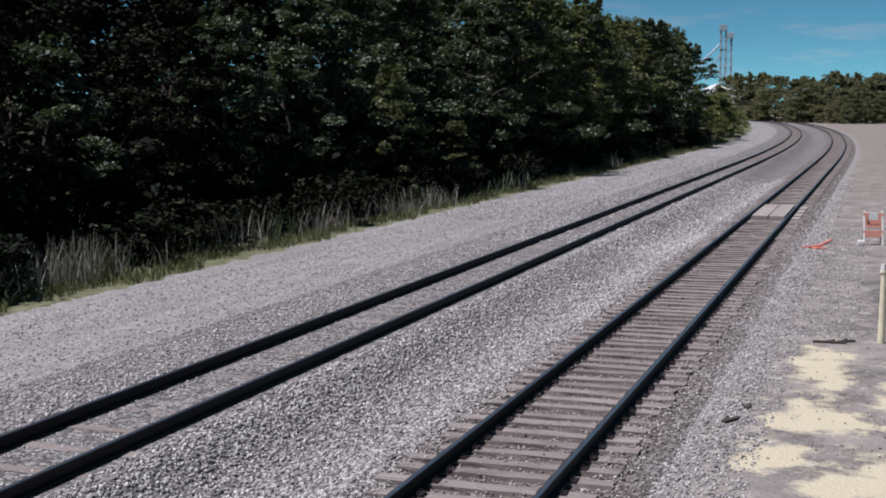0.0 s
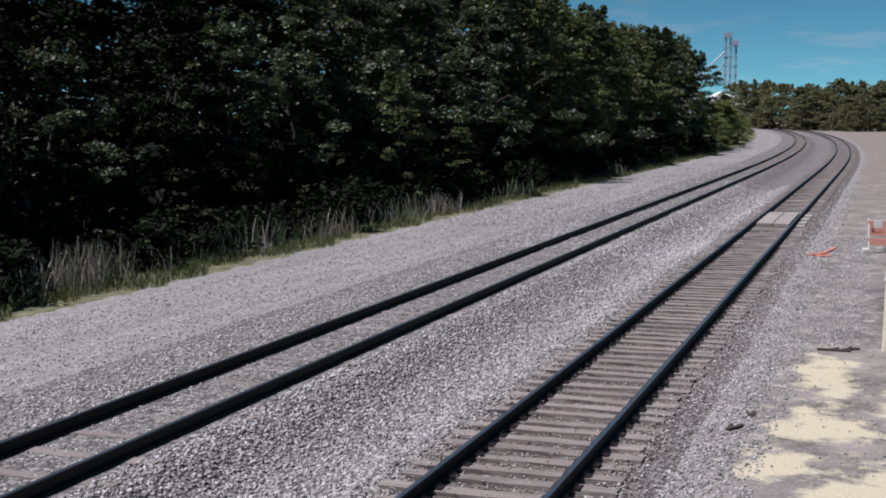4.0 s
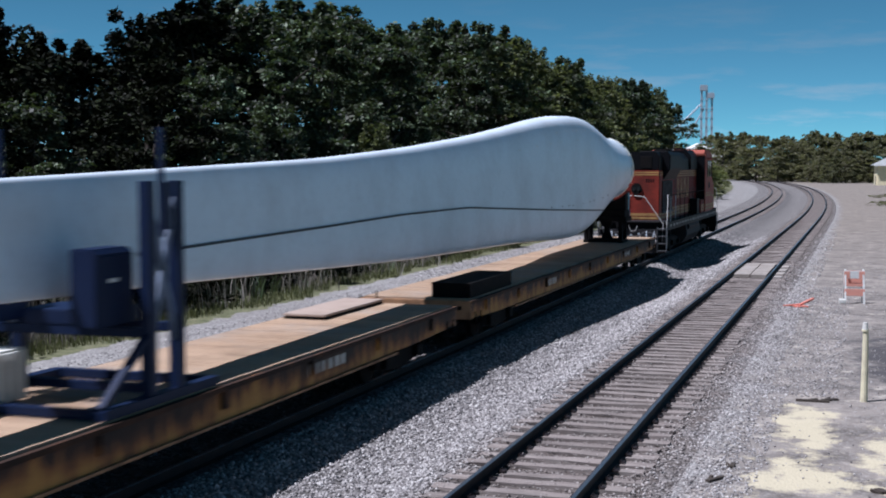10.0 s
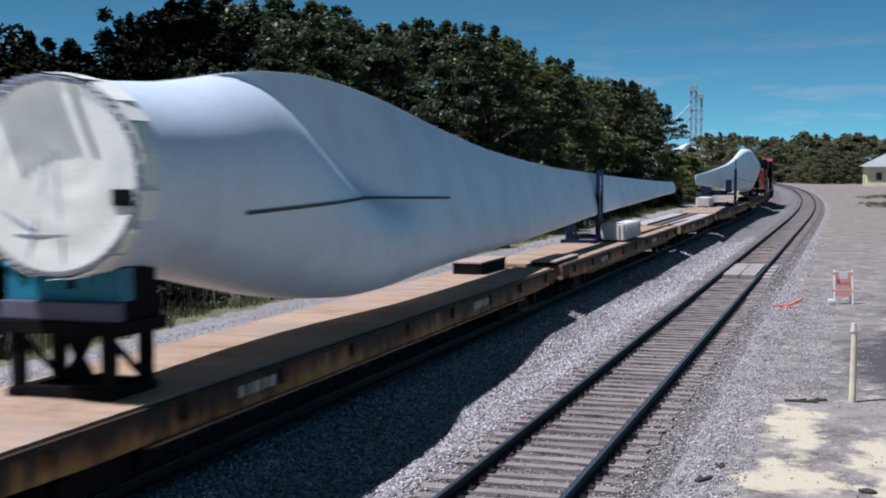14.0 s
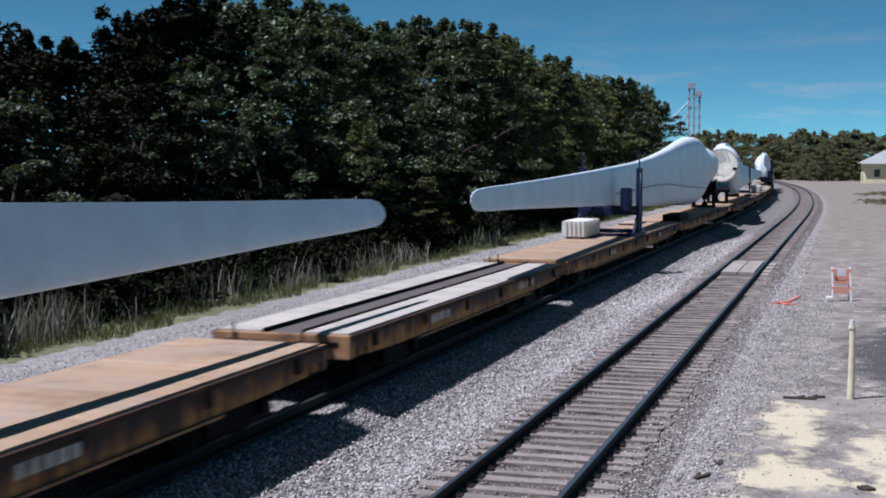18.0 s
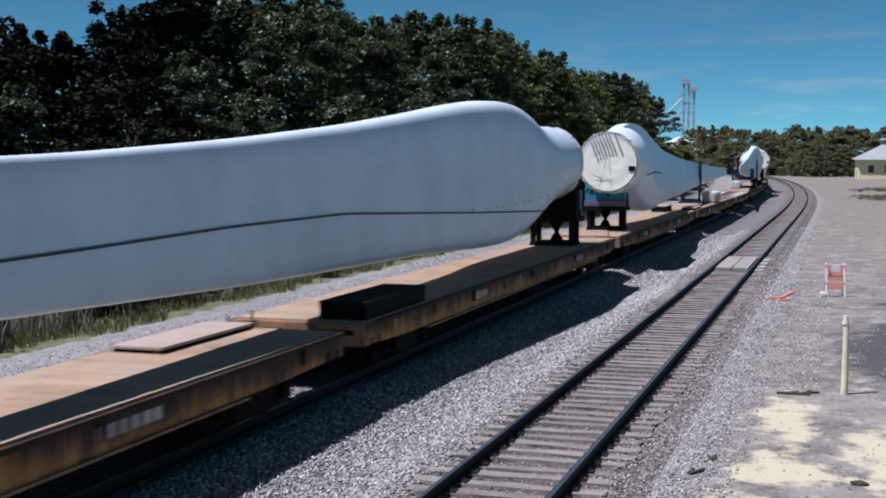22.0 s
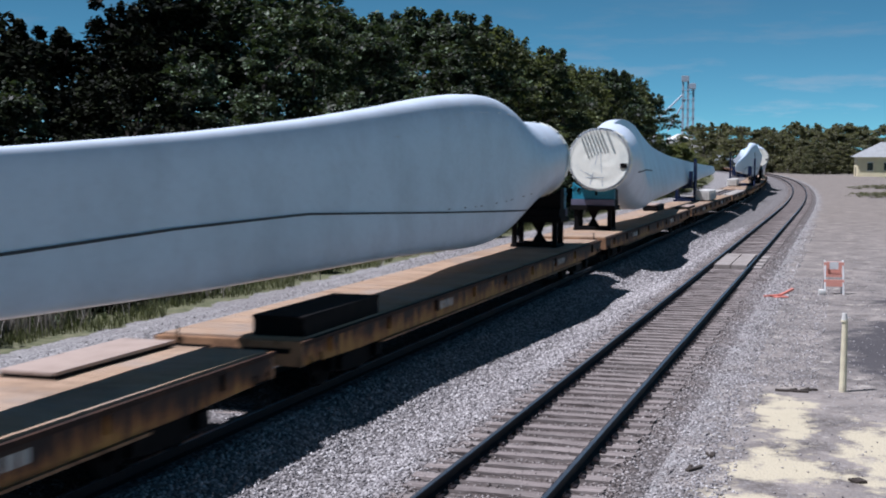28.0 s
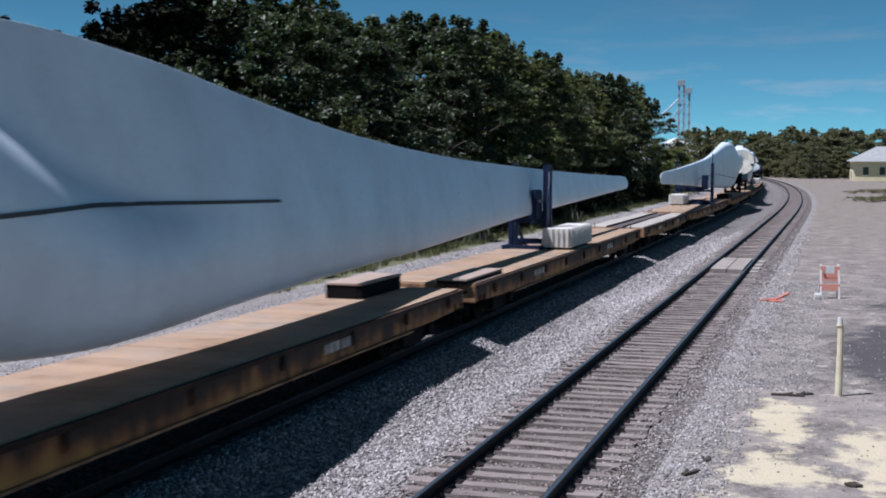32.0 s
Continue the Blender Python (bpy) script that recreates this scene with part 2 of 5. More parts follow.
M_PLATE = paint("pale_brown_plate", (0.36, 0.28, 0.23), 0.8, 0, (0.18, 0.13, 0.10), 0.5, 2.0, 0.2)
M_CONC = paint("pale_concrete", (0.60, 0.59, 0.55), 0.85, 0, (0.34, 0.32, 0.29), 0.5, 2.0, 0.3)
M_WHITE = paint("white_paint", (0.72, 0.72, 0.70), 0.5, 0, (0.30, 0.28, 0.26), 0.4, 3.0)
M_STENCIL = paint("worn_stencil_white", (0.66, 0.63, 0.58), 0.7, 0, (0.20, 0.15, 0.11), 0.6, 6.0)
M_ORANGE = paint("locomotive_orange", (0.20, 0.030, 0.020), 0.6, 0, (0.06, 0.016, 0.013), 0.9, 1.3, 0.1, 0.15)
# Locomotive orange darkened so the hood sides carry their shade, with dirt over it.
M_HOOD = paint("grimy_hood_orange_in_shade", (0.15, 0.017, 0.014), 0.6, 0, (0.035, 0.008, 0.008), 0.8, 0.9, 0.1, 0.12)
# Paler copy of the hood orange: light and lens glare put in the colour.
M_CAB = paint("glare_paled_cab_paint", (0.33, 0.088, 0.06), 0.6, 0, (0.16, 0.045, 0.036), 0.7, 0.9, 0.1, 0.2)
M_MARK = paint("dirty_reflective_marks", (0.36, 0.35, 0.34), 0.6, 0, (0.09, 0.08, 0.075), 0.9, 3.0)
M_STEP = paint("worn_step_steel", (0.085, 0.085, 0.092), 0.6, 0.2, (0.04, 0.035, 0.035), 0.7, 4.0)
M_HANDRAIL = paint("grubby_white_handrail_paint", (0.50, 0.49, 0.48), 0.5, 0, (0.2, 0.18, 0.17), 0.6, 4.0)
M_PINK = paint("faded_pink_board_paint", (0.66, 0.30, 0.23), 0.6, 0, (0.50, 0.26, 0.20), 0.4, 4.0)
M_YELLOW = paint("locomotive_yellow", (0.36, 0.20, 0.065), 0.6, 0, (0.07, 0.035, 0.02), 0.9, 2.4, 0.05)
M_BLACK = paint("locomotive_black", (0.0025, 0.003, 0.005), 0.55, 0, (0.008, 0.007, 0.007), 0.4, 1.0, 0.05, 0.12)
M_GREY = paint("underframe_grey", (0.016, 0.016, 0.020), 0.65, 0, (0.04, 0.034, 0.03), 0.6, 1.4, 0.15, 0.2)
M_RED = paint("red_board_paint", (0.58, 0.20, 0.15), 0.6, 0, (0.30, 0.10, 0.07), 0.4, 4.0)
M_CROSSING = paint("dusty_crossing_concrete", (0.31, 0.28, 0.255), 0.95, 0, (0.20, 0.165, 0.14), 0.9, 1.1, 0.6)
M_POST = paint("faded_yellow_post_paint", (0.72, 0.66, 0.46), 0.75, 0, (0.38, 0.32, 0.24), 0.6, 5.0, 0.4)
M_WALL = paint("cream_siding", (0.72, 0.64, 0.42), 0.8, 0, (0.45, 0.38, 0.26), 0.4, 0.6)
M_ROOF = paint("grey_shingles", (0.30, 0.31, 0.31), 0.85, 0, (0.14, 0.13, 0.12), 0.4, 0.8)
M_GALV = paint("galvanised_steel", (0.45, 0.50, 0.56), 0.5, 0.4, (0.25, 0.27, 0.30), 0.4, 0.5)
M_GLASS, _n, _l, _b = material("dark_window_glass")
_b.inputs["Base Color"].default_value, _b.inputs["Roughness"].default_value = (0.015, 0.018, 0.02, 1), 0.08


# pale sand and dark tar stains in the yard: middle x, y and reach
SANDS = ((-0.82, 21.9, 0.50, 2.3), (0.9, 19.6, 0.95, 2.5), (-0.75, 18.4, 0.75, 1.0), (0.7, 15.6, 1.6, 1.6), (-1.25, 16.2, 0.5, 0.9))
TARS = ((4.2, 30.9, 4.75, 6.4), (4.6, 41.0, 4.0, 2.3))


def ground_mat():
    m, n, l, b = material("yard_and_verge")
    p = n.new("ShaderNodeNewGeometry").outputs["Position"]
    sep = n.new("ShaderNodeSeparateXYZ")
    l.new(p, sep.inputs[0])
    x = calc(n, l, "ADD", sep.outputs[0], curve_off(n, l, sep.outputs[1]))
    wob = calc(n, l, "MULTIPLY_ADD", noise_at(n, l, 0.8, 5, 0.6, p), 1.6, -0.8)
    xw = calc(n, l, "ADD", x, wob)
    fine = noise_at(n, l, 9.0, 4, 0.7, p)
    vor = n.new("ShaderNodeTexVoronoi")
    vor.inputs["Scale"].default_value = 22.0
    l.new(p, vor.inputs["Vector"])
    vs = n.new("ShaderNodeSeparateColor")
    l.new(vor.outputs["Color"], vs.inputs[0])
    stone = tone(n, ((0.0, (0.10, 0.095, 0.095)), (0.6, (0.24, 0.23, 0.222)), (1.0, (0.42, 0.405, 0.39))), vs.outputs[0], l)
    patch = noise_at(n, l, 0.55, 5, 0.6, p)
    stone = blend(n, l, tone(n, ((0.4, (0, 0, 0)), (0.7, (0.7, 0.7, 0.7))), patch, l), stone, (0.275, 0.265, 0.256))
    # dry yard to the right of the line: grey dust, brown dirt, pale sand
    dirt = tone(n, ((0.34, (0.085, 0.073, 0.066)), (0.5, (0.185, 0.162, 0.145)), (0.66, (0.32, 0.28, 0.245))), noise_at(n, l, 0.9, 6, 0.65, p), l)
    dirt = blend(n, l, calc(n, l, "MULTIPLY", vs.outputs[0], 0.35), dirt, stone)
    dirt = blend(n, l, tone(n, ((0.55, (0, 0, 0)), (0.68, (0.75, 0.75, 0.75))), noise_at(n, l, 0.45, 6, 0.7, p), l), dirt, (0.13, 0.12, 0.115))
    dirt = blend(n, l, tone(n, ((0.58, (0, 0, 0)), (0.66, (0.7, 0.7, 0.7))), noise_at(n, l, 1.7, 6, 0.7, p), l), dirt, (0.46, 0.42, 0.36))
    yard = tone(n, ((0.35, (0, 0, 0)), (0.65, (1, 1, 1))), calc(n, l, "MULTIPLY_ADD", calc(n, l, "ADD", xw, calc(n, l, "MULTIPLY", fine, 1.0)), 0.5, 1.3), l)
    col = blend(n, l, yard, stone, dirt)
    warp = noise_at(n, l, 1.3, 8, 0.7, p)
    for blots, soft, edge, colour in ((SANDS, 1.9, 0.45, (0.53, 0.47, 0.335)), (TARS, 0.5, 0.20, (0.070, 0.066, 0.070))):
        near = None
        for cx, cy, rx, ry in blots:
            u = calc(n, l, "DIVIDE", calc(n, l, "SUBTRACT", sep.outputs[0], cx), rx)
            w = calc(n, l, "DIVIDE", calc(n, l, "SUBTRACT", sep.outputs[1], cy), ry)
            d = calc(n, l, "POWER", calc(n, l, "ADD", calc(n, l, "POWER", calc(n, l, "ABSOLUTE", u), 3.0), calc(n, l, "POWER", calc(n, l, "ABSOLUTE", w), 3.0)), 0.333)
            near = d if near is None else calc(n, l, "MINIMUM", near, d)
        reach = calc(n, l, "ADD", near, calc(n, l, "MULTIPLY_ADD", warp, 2 * soft, -soft))
        cover = tone(n, ((1.0 - edge, (0.92, 0.92, 0.92)), (1.0, (0, 0, 0))), reach, l)
        shade = blend(n, l, calc(n, l, "MULTIPLY", fine, 0.5), colour, tuple(c * 0.72 for c in colour))
        col = blend(n, l, cover, col, shade)
    # wheel ruts along the shoulder and brown dust beside the line
    mp = n.new("ShaderNodeMapping")
    mp.inputs["Scale"].default_value = (2.2, 0.07, 1.0)
    l.new(p, mp.inputs["Vector"])
    ruts = tone(n, ((0.42, (0, 0, 0)), (0.62, (0.6, 0.6, 0.6))), noise_at(n, l, 1.0, 5, 0.6, mp.outputs[0]), l)
    shoulder = calc(n, l, "LESS_THAN", x, -12.0)
    col = blend(n, l, calc(n, l, "MULTIPLY", ruts, shoulder), col, (0.17, 0.155, 0.15))
    far_yard = calc(n, l, "MULTIPLY", calc(n, l, "GREATER_THAN", xw, -1.8), calc(n, l, "MULTIPLY", tone(n, ((0.40, (0, 0, 0)), (0.9, (1, 1, 1))), calc(n, l, "DIVIDE", sep.outputs[1], 110.0), l), 0.42))
    col = blend(n, l, far_yard, col, (0.20, 0.168, 0.135))
    # verge and forest floor
    grass = tone(n, ((0.3, (0.06, 0.07, 0.035)), (0.55, (0.14, 0.14, 0.08)), (0.8, (0.24, 0.22, 0.16))), noise_at(n, l, 2.5, 5, 0.7, p), l)
    verge = calc(n, l, "LESS_THAN", xw, -17.5)
    col = blend(n, l, verge, col, grass)
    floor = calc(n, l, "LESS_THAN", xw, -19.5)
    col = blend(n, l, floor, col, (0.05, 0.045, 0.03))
    far_grass = calc(n, l, "GREATER_THAN", calc(n, l, "MULTIPLY_ADD", patch, 30.0, x), 34.0)
    col = blend(n, l, far_grass, col, grass)
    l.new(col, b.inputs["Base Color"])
    b.inputs["Roughness"].default_value = 0.95
    b.inputs["Specular IOR Level"].default_value = 0.15
    relief(n, l, b, calc(n, l, "ADD", calc(n, l, "MULTIPLY", vor.outputs["Distance"], -1.0), fine), 0.4, 0.03)
    return m


M_GROUND = ground_mat()


# ---- building blocks ----
def finish(bm, name, mat, smooth=False):
    me = bpy.data.meshes.new(name)
    bmesh.ops.recalc_face_normals(bm, faces=bm.faces)
    bm.to_mesh(me)
    bm.free()
    for f in (mat if isinstance(mat, (list, tuple)) else (mat,)):
        me.materials.append(f)
    if smooth:
        me.polygons.foreach_set("use_smooth", [True] * len(me.polygons))
    return me


def part(name, bm, mat, parent=None, label="", smooth=False):
    ob = new(name, finish(bm, name, mat, smooth))
    ob.parent = parent
    return tagged(ob, label)


def raw(name, verts, faces, mat, parent=None, smooth=False):
    me = bpy.data.meshes.new(name)
    me.from_pydata(verts, [], faces)
    me.materials.append(mat)
    if smooth:
        me.polygons.foreach_set("use_smooth", [True] * len(me.polygons))
    ob = new(name, me)
    ob.parent = parent
    return ob


def box(x0, x1, y0, y1, z0, z1, bevel=0.0, bm=None):
    bm = bm or bmesh.new()
    m = Matrix.LocRotScale(((x0 + x1) / 2, (y0 + y1) / 2, (z0 + z1) / 2), None, (abs(x1 - x0), abs(y1 - y0), abs(z1 - z0)))
    made = bmesh.ops.create_cube(bm, size=1.0, matrix=m)["verts"]
    if bevel:
        edges = list({e for v in made for e in v.link_edges})
        bmesh.ops.bevel(bm, geom=edges, offset=bevel, segments=2, profile=0.7, affect="EDGES")
    return bm


def rod(a, b, r, seg=8, bm=None, r2=None):
    bm = bm or bmesh.new()
    a, b = Vector(a), Vector(b)
    m = Matrix.Translation((a + b) / 2) @ (b - a).to_track_quat("Z", "Y").to_matrix().to_4x4()
    bmesh.ops.create_cone(bm, cap_ends=True, segments=seg, radius1=r, radius2=r if r2 is None else r2, depth=(b - a).length, matrix=m)
    return bm


def beam(a, b, w, h, bm=None):
    """A square bar from a to b."""
    bm = bm or bmesh.new()
    a, b = Vector(a), Vector(b)
    m = Matrix.Translation((a + b) / 2) @ (b - a).to_track_quat("Z", "Y").to_matrix().to_4x4() @ Matrix.Diagonal((w, h, (b - a).length, 1))
    bmesh.ops.create_cube(bm, size=1.0, matrix=m)
    return bm


def pipe(points, r, bm=None, seg=6):
    bm = bm or bmesh.new()
    for a, b in zip(points, points[1:]):
        rod(a, b, r, seg, bm)
    return bm


def extrude_x(poly, x0, x1, bevel=0.0):
    """A prism: a side outline of (y, z) pushed from x0 to x1."""
    bm = bmesh.new()
    a = [bm.verts.new((x0, y, z)) for y, z in poly]
    b = [bm.verts.new((x1, y, z)) for y, z in poly]
    bm.faces.new(a), bm.faces.new(b[::-1])
    for i in range(len(poly)):
        j = (i + 1) % len(poly)
        bm.faces.new((a[j], a[i], b[i], b[j]))
    if bevel:
        bmesh.ops.recalc_face_normals(bm, faces=bm.faces)
        bmesh.ops.bevel(bm, geom=list(bm.edges), offset=bevel, segments=2, affect="EDGES")
    return bm


def extrude_y(poly, y0, y1, bevel=0.0):
    """A prism: an end outline of (x, z) pushed from y0 to y1."""
    bm = bmesh.new()
    a = [bm.verts.new((x, y0, z)) for x, z in poly]
    b = [bm.verts.new((x, y1, z)) for x, z in poly]
    bm.faces.new(a), bm.faces.new(b[::-1])
    for i in range(len(poly)):
        j = (i + 1) % len(poly)
        bm.faces.new((a[j], a[i], b[i], b[j]))
    if bevel:
        bmesh.ops.recalc_face_normals(bm, faces=bm.faces)
        bmesh.ops.bevel(bm, geom=list(bm.edges), offset=bevel, segments=2, affect="EDGES")
    return bm


def thing(name, label, category, group="", m=None):
    ob = new(name)
    ob.empty_display_size = 0.3
    if m is not None:
        ob.matrix_world = m
    return tagged(ob, label, category, group)


# ---- the line: straight, then a wide curve to its left ----
XA, XB, BEND, RADIUS = -9.75, -4.15, 100.0, 1750.0


def on_line(q, x=XA):
    """Place and heading (degrees) at q metres along the line with the offset x."""
    if q <= BEND:
        return Vector((x, q, 0)), 0.0
    r = RADIUS + x
    a = (q - BEND) / RADIUS
    return Vector((-RADIUS + r * math.cos(a), BEND + r * math.sin(a), 0)), math.degrees(a)


STATIONS = [-760.0, -300.0, -60.0, 0.0, 20.0, 40.0, 60.0, 80.0] + [100.0 + 8 * i for i in range(80)]


def sweep(name, outline, mat, x=0.0, parent=None, smooth=False, stations=STATIONS, closed=True):
    """An outline of (x, z) carried along the line."""
    verts, faces = [], []
    k = len(outline)
    for q in stations:
        for ox, oz in outline:
            p, _ = on_line(q, x + ox)
            verts.append((p.x, p.y, oz))
    for i in range(len(stations) - 1):
        for j in range(k if closed else k - 1):
            a, b = i * k + j, i * k + (j + 1) % k
            faces.append((a, a + k, b + k, b))
    return raw(name, verts, faces, mat, parent, smooth)


# ---- ground ----
gx0 = [-2500, -600, -200, -60, -30, -14, -9.2, -8.7, -5.72, -5.5, 0, 6, 20, 60, 200, 600, 2500]
gy0 = [-2500, -900, -300, -60, 0, 20, 40, 60, 80, 100] + [100 + 20 * i for i in range(1, 21)] + [600, 720, 1200, 2600]


def bend(y):
    """How far the line has swung to its left at y."""
    d = min(max(y - 100.0, 0.0), 620.0)
    return d * d / 3500.0


gv = [(x - bend(y), y, -0.75 if -9 < x < -5.6 else -0.05) for y in gy0 for x in gx0]
gf = [(j * len(gx0) + i, j * len(gx0) + i + 1, (j + 1) * len(gx0) + i + 1, (j + 1) * len(gx0) + i)
      for j in range(len(gy0) - 1) for i in range(len(gx0) - 1)]
tagged(raw("ground", gv, gf, M_GROUND), "flat gravel yard, verge and fields out to the horizon", "ground", kind="structure")

# the stones slope down from both tracks to a drain between them
BED = ((-12.9, -0.052), (-12.2, -0.03), (-11.3, -0.012), (-10.9, -0.022), (-8.6, -0.022), (-8.3, -0.06), (-7.75, -0.29), (-7.35, -0.37), (-6.75, -0.35), (-6.25, -0.22), (-5.8, -0.07), (-5.5, -0.05),
       (-5.35, -0.046), (-2.9, -0.046), (-2.6, -0.036), (-2.3, -0.054))
bed = sweep("ballast_bed", BED, M_BALLAST, closed=False)
tagged(bed, "grey crushed stone ballast under both railway tracks", "ballast", kind="structure")

# rails on their tracks
RAIL_FOOT = ((-0.07, 0.0), (0.07, 0.0), (0.07, 0.015), (0.012, 0.035), (0.012, 0.125), (0.036, 0.135), (0.036, 0.172), (-0.036, 0.172), (-0.036, 0.135), (-0.012, 0.125), (-0.012, 0.035), (-0.07, 0.015))
RAIL_HEAD = ((-0.030, 0.172), (0.030, 0.172), (0.024, 0.180), (-0.024, 0.180))
TRACKS = []
for tx, side in ((XA, "half-buried ties under the train"), (XB, "exposed weathered ties and brown rails")):
    tr = thing("railway_track", "railway track with " + side, "railway track", "railway tracks")
    TRACKS.append(tr)
    for dx in (-0.755, 0.755):
        r = sweep("rail", RAIL_FOOT, M_RAIL, tx + dx, tr)
        sweep("rail_head", RAIL_HEAD, M_RAILTOP, tx + dx, r)

# ---- locating things of the train ----
SPEED, FRONT_AT_8 = 21.25, 35.2
HEAD = 22.6                                   # from the engine's front to the first car's front coupling
FLAT, IDLER = 28.0, 18.3
UNIT = 4 * FLAT + IDLER                       # five cars under two blades


def front(t):
    return FRONT_AT_8 + SPEED * (t - 8.0)


def rigid(t, s, half):
    """The pose at t of a thing whose middle is s metres behind the engine's front and which sits on two points half metres off."""
    a, _ = on_line(front(t) - s + half)
    b, _ = on_line(front(t) - s - half)
    d = a - b
    return (a + b) / 2, math.degrees(math.atan2(-d.x, d.y))


MOVING = []                                   # (thing, s of its middle, half base, turned about)


def rides(ob, s, half, turned=False):
    MOVING.append((ob, s, half, turned))
    c, a = rigid(0.0, s, half)
    ob.matrix_basis = pose(c.x, c.y, c.z, 0, 0, a + (180 if turned else 0))


# ---- running gear ----
def wheel_disc(x, y, r, side):
    bm = bmesh.new()
    rod((x, y, 0.18 + r), (x + side * 0.10, y, 0.18 + r), r, 24, bm)
    rod((x - side * 0.03, y, 0.18 + r), (x, y, 0.18 + r), r + 0.028, 24, bm)
    rod((x + side * 0.10, y, 0.18 + r), (x + side * 0.16, y, 0.18 + r), r * 0.3, 12, bm)
    return bm


def bogie(parent, y0, spacing, r, axles, label, h=0.30):
    """A truck with its wheels: side frames, bolster and springs."""
    span = spacing * (axles - 1) / 2
    zc = 0.18 + r
    truck = part("bogie", box(-0.95, 0.95, y0 - 0.22, y0 + 0.22, zc - 0.05, zc + 0.30, 0.03), M_DARK, parent, label)
    for sx in (-1, 1):
        poly = [(y0 - span - 0.42, zc - 0.10), (y0 - span - 0.30, zc + 0.20), (y0 - span * 0.45, zc + h), (y0 + span * 0.45, zc + h), (y0 + span + 0.30, zc + 0.20), (y0 + span + 0.42, zc - 0.10),
                (y0 + span + 0.15, zc - 0.14), (y0 + span * 0.5, zc - 0.22), (y0 - span * 0.5, zc - 0.22), (y0 - span - 0.15, zc - 0.14)]
        part("side_frame", extrude_x(poly, sx * 0.98, sx * 1.14, 0.015), M_DARK, truck)
        bm = bmesh.new()
        for k in (-0.2, 0, 0.2):
            rod((sx * 1.06, y0 + k, zc - 0.2), (sx * 1.06, y0 + k, zc + 0.06), 0.075, 10, bm)
        part("spring_nest", bm, M_GREY, truck)
        for i in range(axles):
            y = y0 - span + spacing * i
            part("wheel", wheel_disc(sx * 0.72, y, r, sx), M_DARK, truck, "worn steel wheel")
            part("journal_box", box(sx * 1.14, sx * 1.26, y - 0.14, y + 0.14, zc - 0.12, zc + 0.12, 0.02), M_DARK, truck)
    for i in range(axles):
        y = y0 - span + spacing * i
        part("axle", rod((-0.72, y, zc), (0.72, y, zc), 0.08, 10), M_DARK, truck)
    return truck


# ---- flat cars ----
def flat_car(length, deck_mat, deck_label, channel, label, seed):
    """A flat car of the given coupled length: planked deck, side sills, end beams, couplers and two bogies."""
    rnd = random.Random(seed)
    car = thing("flat_car", label, "flat car", "flat cars of the train")
    h = length / 2 - 0.55
    sill = []
    for sx in (-1, 1):
        out = sx * 1.35
        bm = extrude_x([(-h, 0.86), (-h, 1.255), (h, 1.255), (h, 0.86), (h - 2.6, 0.80), (h - 3.6, 0.80), (h * 0.35, 0.78), (-h * 0.35, 0.78), (-h + 3.6, 0.80), (-h + 2.6, 0.80)], out - sx * 0.09, out)
        s = part("side_sill", bm, M_SILL, car, "rust-streaked yellow side sill")
        part("rub_rail", box(out - sx * 0.02, out + sx * 0.035, -h, h, 1.19, 1.265, 0.01), M_LIP, s)
        # Flange coloured paler than the sill, painting in light bounced off the ground.
        part("bottom_flange", box(out - sx * 0.16, out + sx * 0.045, -h + 3.8, h - 3.8, 0.745, 0.785), M_ENDBEAM, s)
        # stake pockets along the sill
        for y in np.arange(-h + 1.2, h - 0.6, 3.0):
            part("stake_pocket", box(out, out + sx * 0.065, y - 0.075, y + 0.075, 0.95, 1.20, 0.012), M_SILL if rnd.random() < 0.6 else M_LIP, s)
        # lettering that cannot be read, as bars
        for y0, n in ((h * 0.42, 6), (-h * 0.46, 5)):
            for i in range(n):
                part("stencilled_bar", box(out, out + sx * 0.004, y0 + i * 0.27, y0 + i * 0.27 + rnd.uniform(0.08, 0.17), 0.95, 1.12, 0), M_STENCIL, s, "worn white stencil mark")
        for y in (-h + 0.5, h - 0.5):
            lad = part("step_ladder", pipe([(out + sx * 0.03, y - 0.22, 1.0), (out + sx * 0.03, y - 0.22, 0.5), (out + sx * 0.03, y + 0.22, 0.5), (out + sx * 0.03, y + 0.22, 1.0)], 0.014), M_DARK, car)
            for z in (0.68, 0.86):
                part("rung", rod((out + sx * 0.03, y - 0.22, z), (out + sx * 0.03, y + 0.22, z), 0.013, 6), M_DARK, lad)
    for sy in (-1, 1):
        e = part("end_beam", box(-1.35, 1.35, sy * (h - 0.12), sy * (h + 0.02), 0.84, 1.262, 0.02), M_ENDBEAM, car, "scuffed orange end beam")
        for x in (-0.72, 0.72):
            part("end_slot", box(x - 0.42, x + 0.42, sy * (h + 0.018), sy * (h + 0.026), 1.05, 1.14), M_DARK, e)
        part("striker_plate", box(-0.24, 0.24, sy * (h + 0.02), sy * (h + 0.06), 0.82, 1.12, 0.01), M_DARK, e)
        c = part("coupler", box(-0.13, 0.13, sy * h, sy * (h + 0.42), 0.86, 1.06, 0.03), M_DARK, car)
        part("knuckle", box(-0.20, 0.16, sy * (h + 0.36), sy * (h + 0.56), 0.83, 1.09, 0.05), M_DARK, c)
        part("air_hose", pipe([(0.35, sy * h, 0.95), (0.42, sy * (h + 0.2), 0.62), (0.30, sy * (h + 0.45), 0.52), (0.2, sy * (h + 0.56), 0.60)], 0.025), M_DARK, car)
        part("brake_wheel_stub", pipe([(-0.9, sy * (h + 0.05), 0.8), (-0.9, sy * (h + 0.05), 1.45)], 0.02), M_DARK, car)
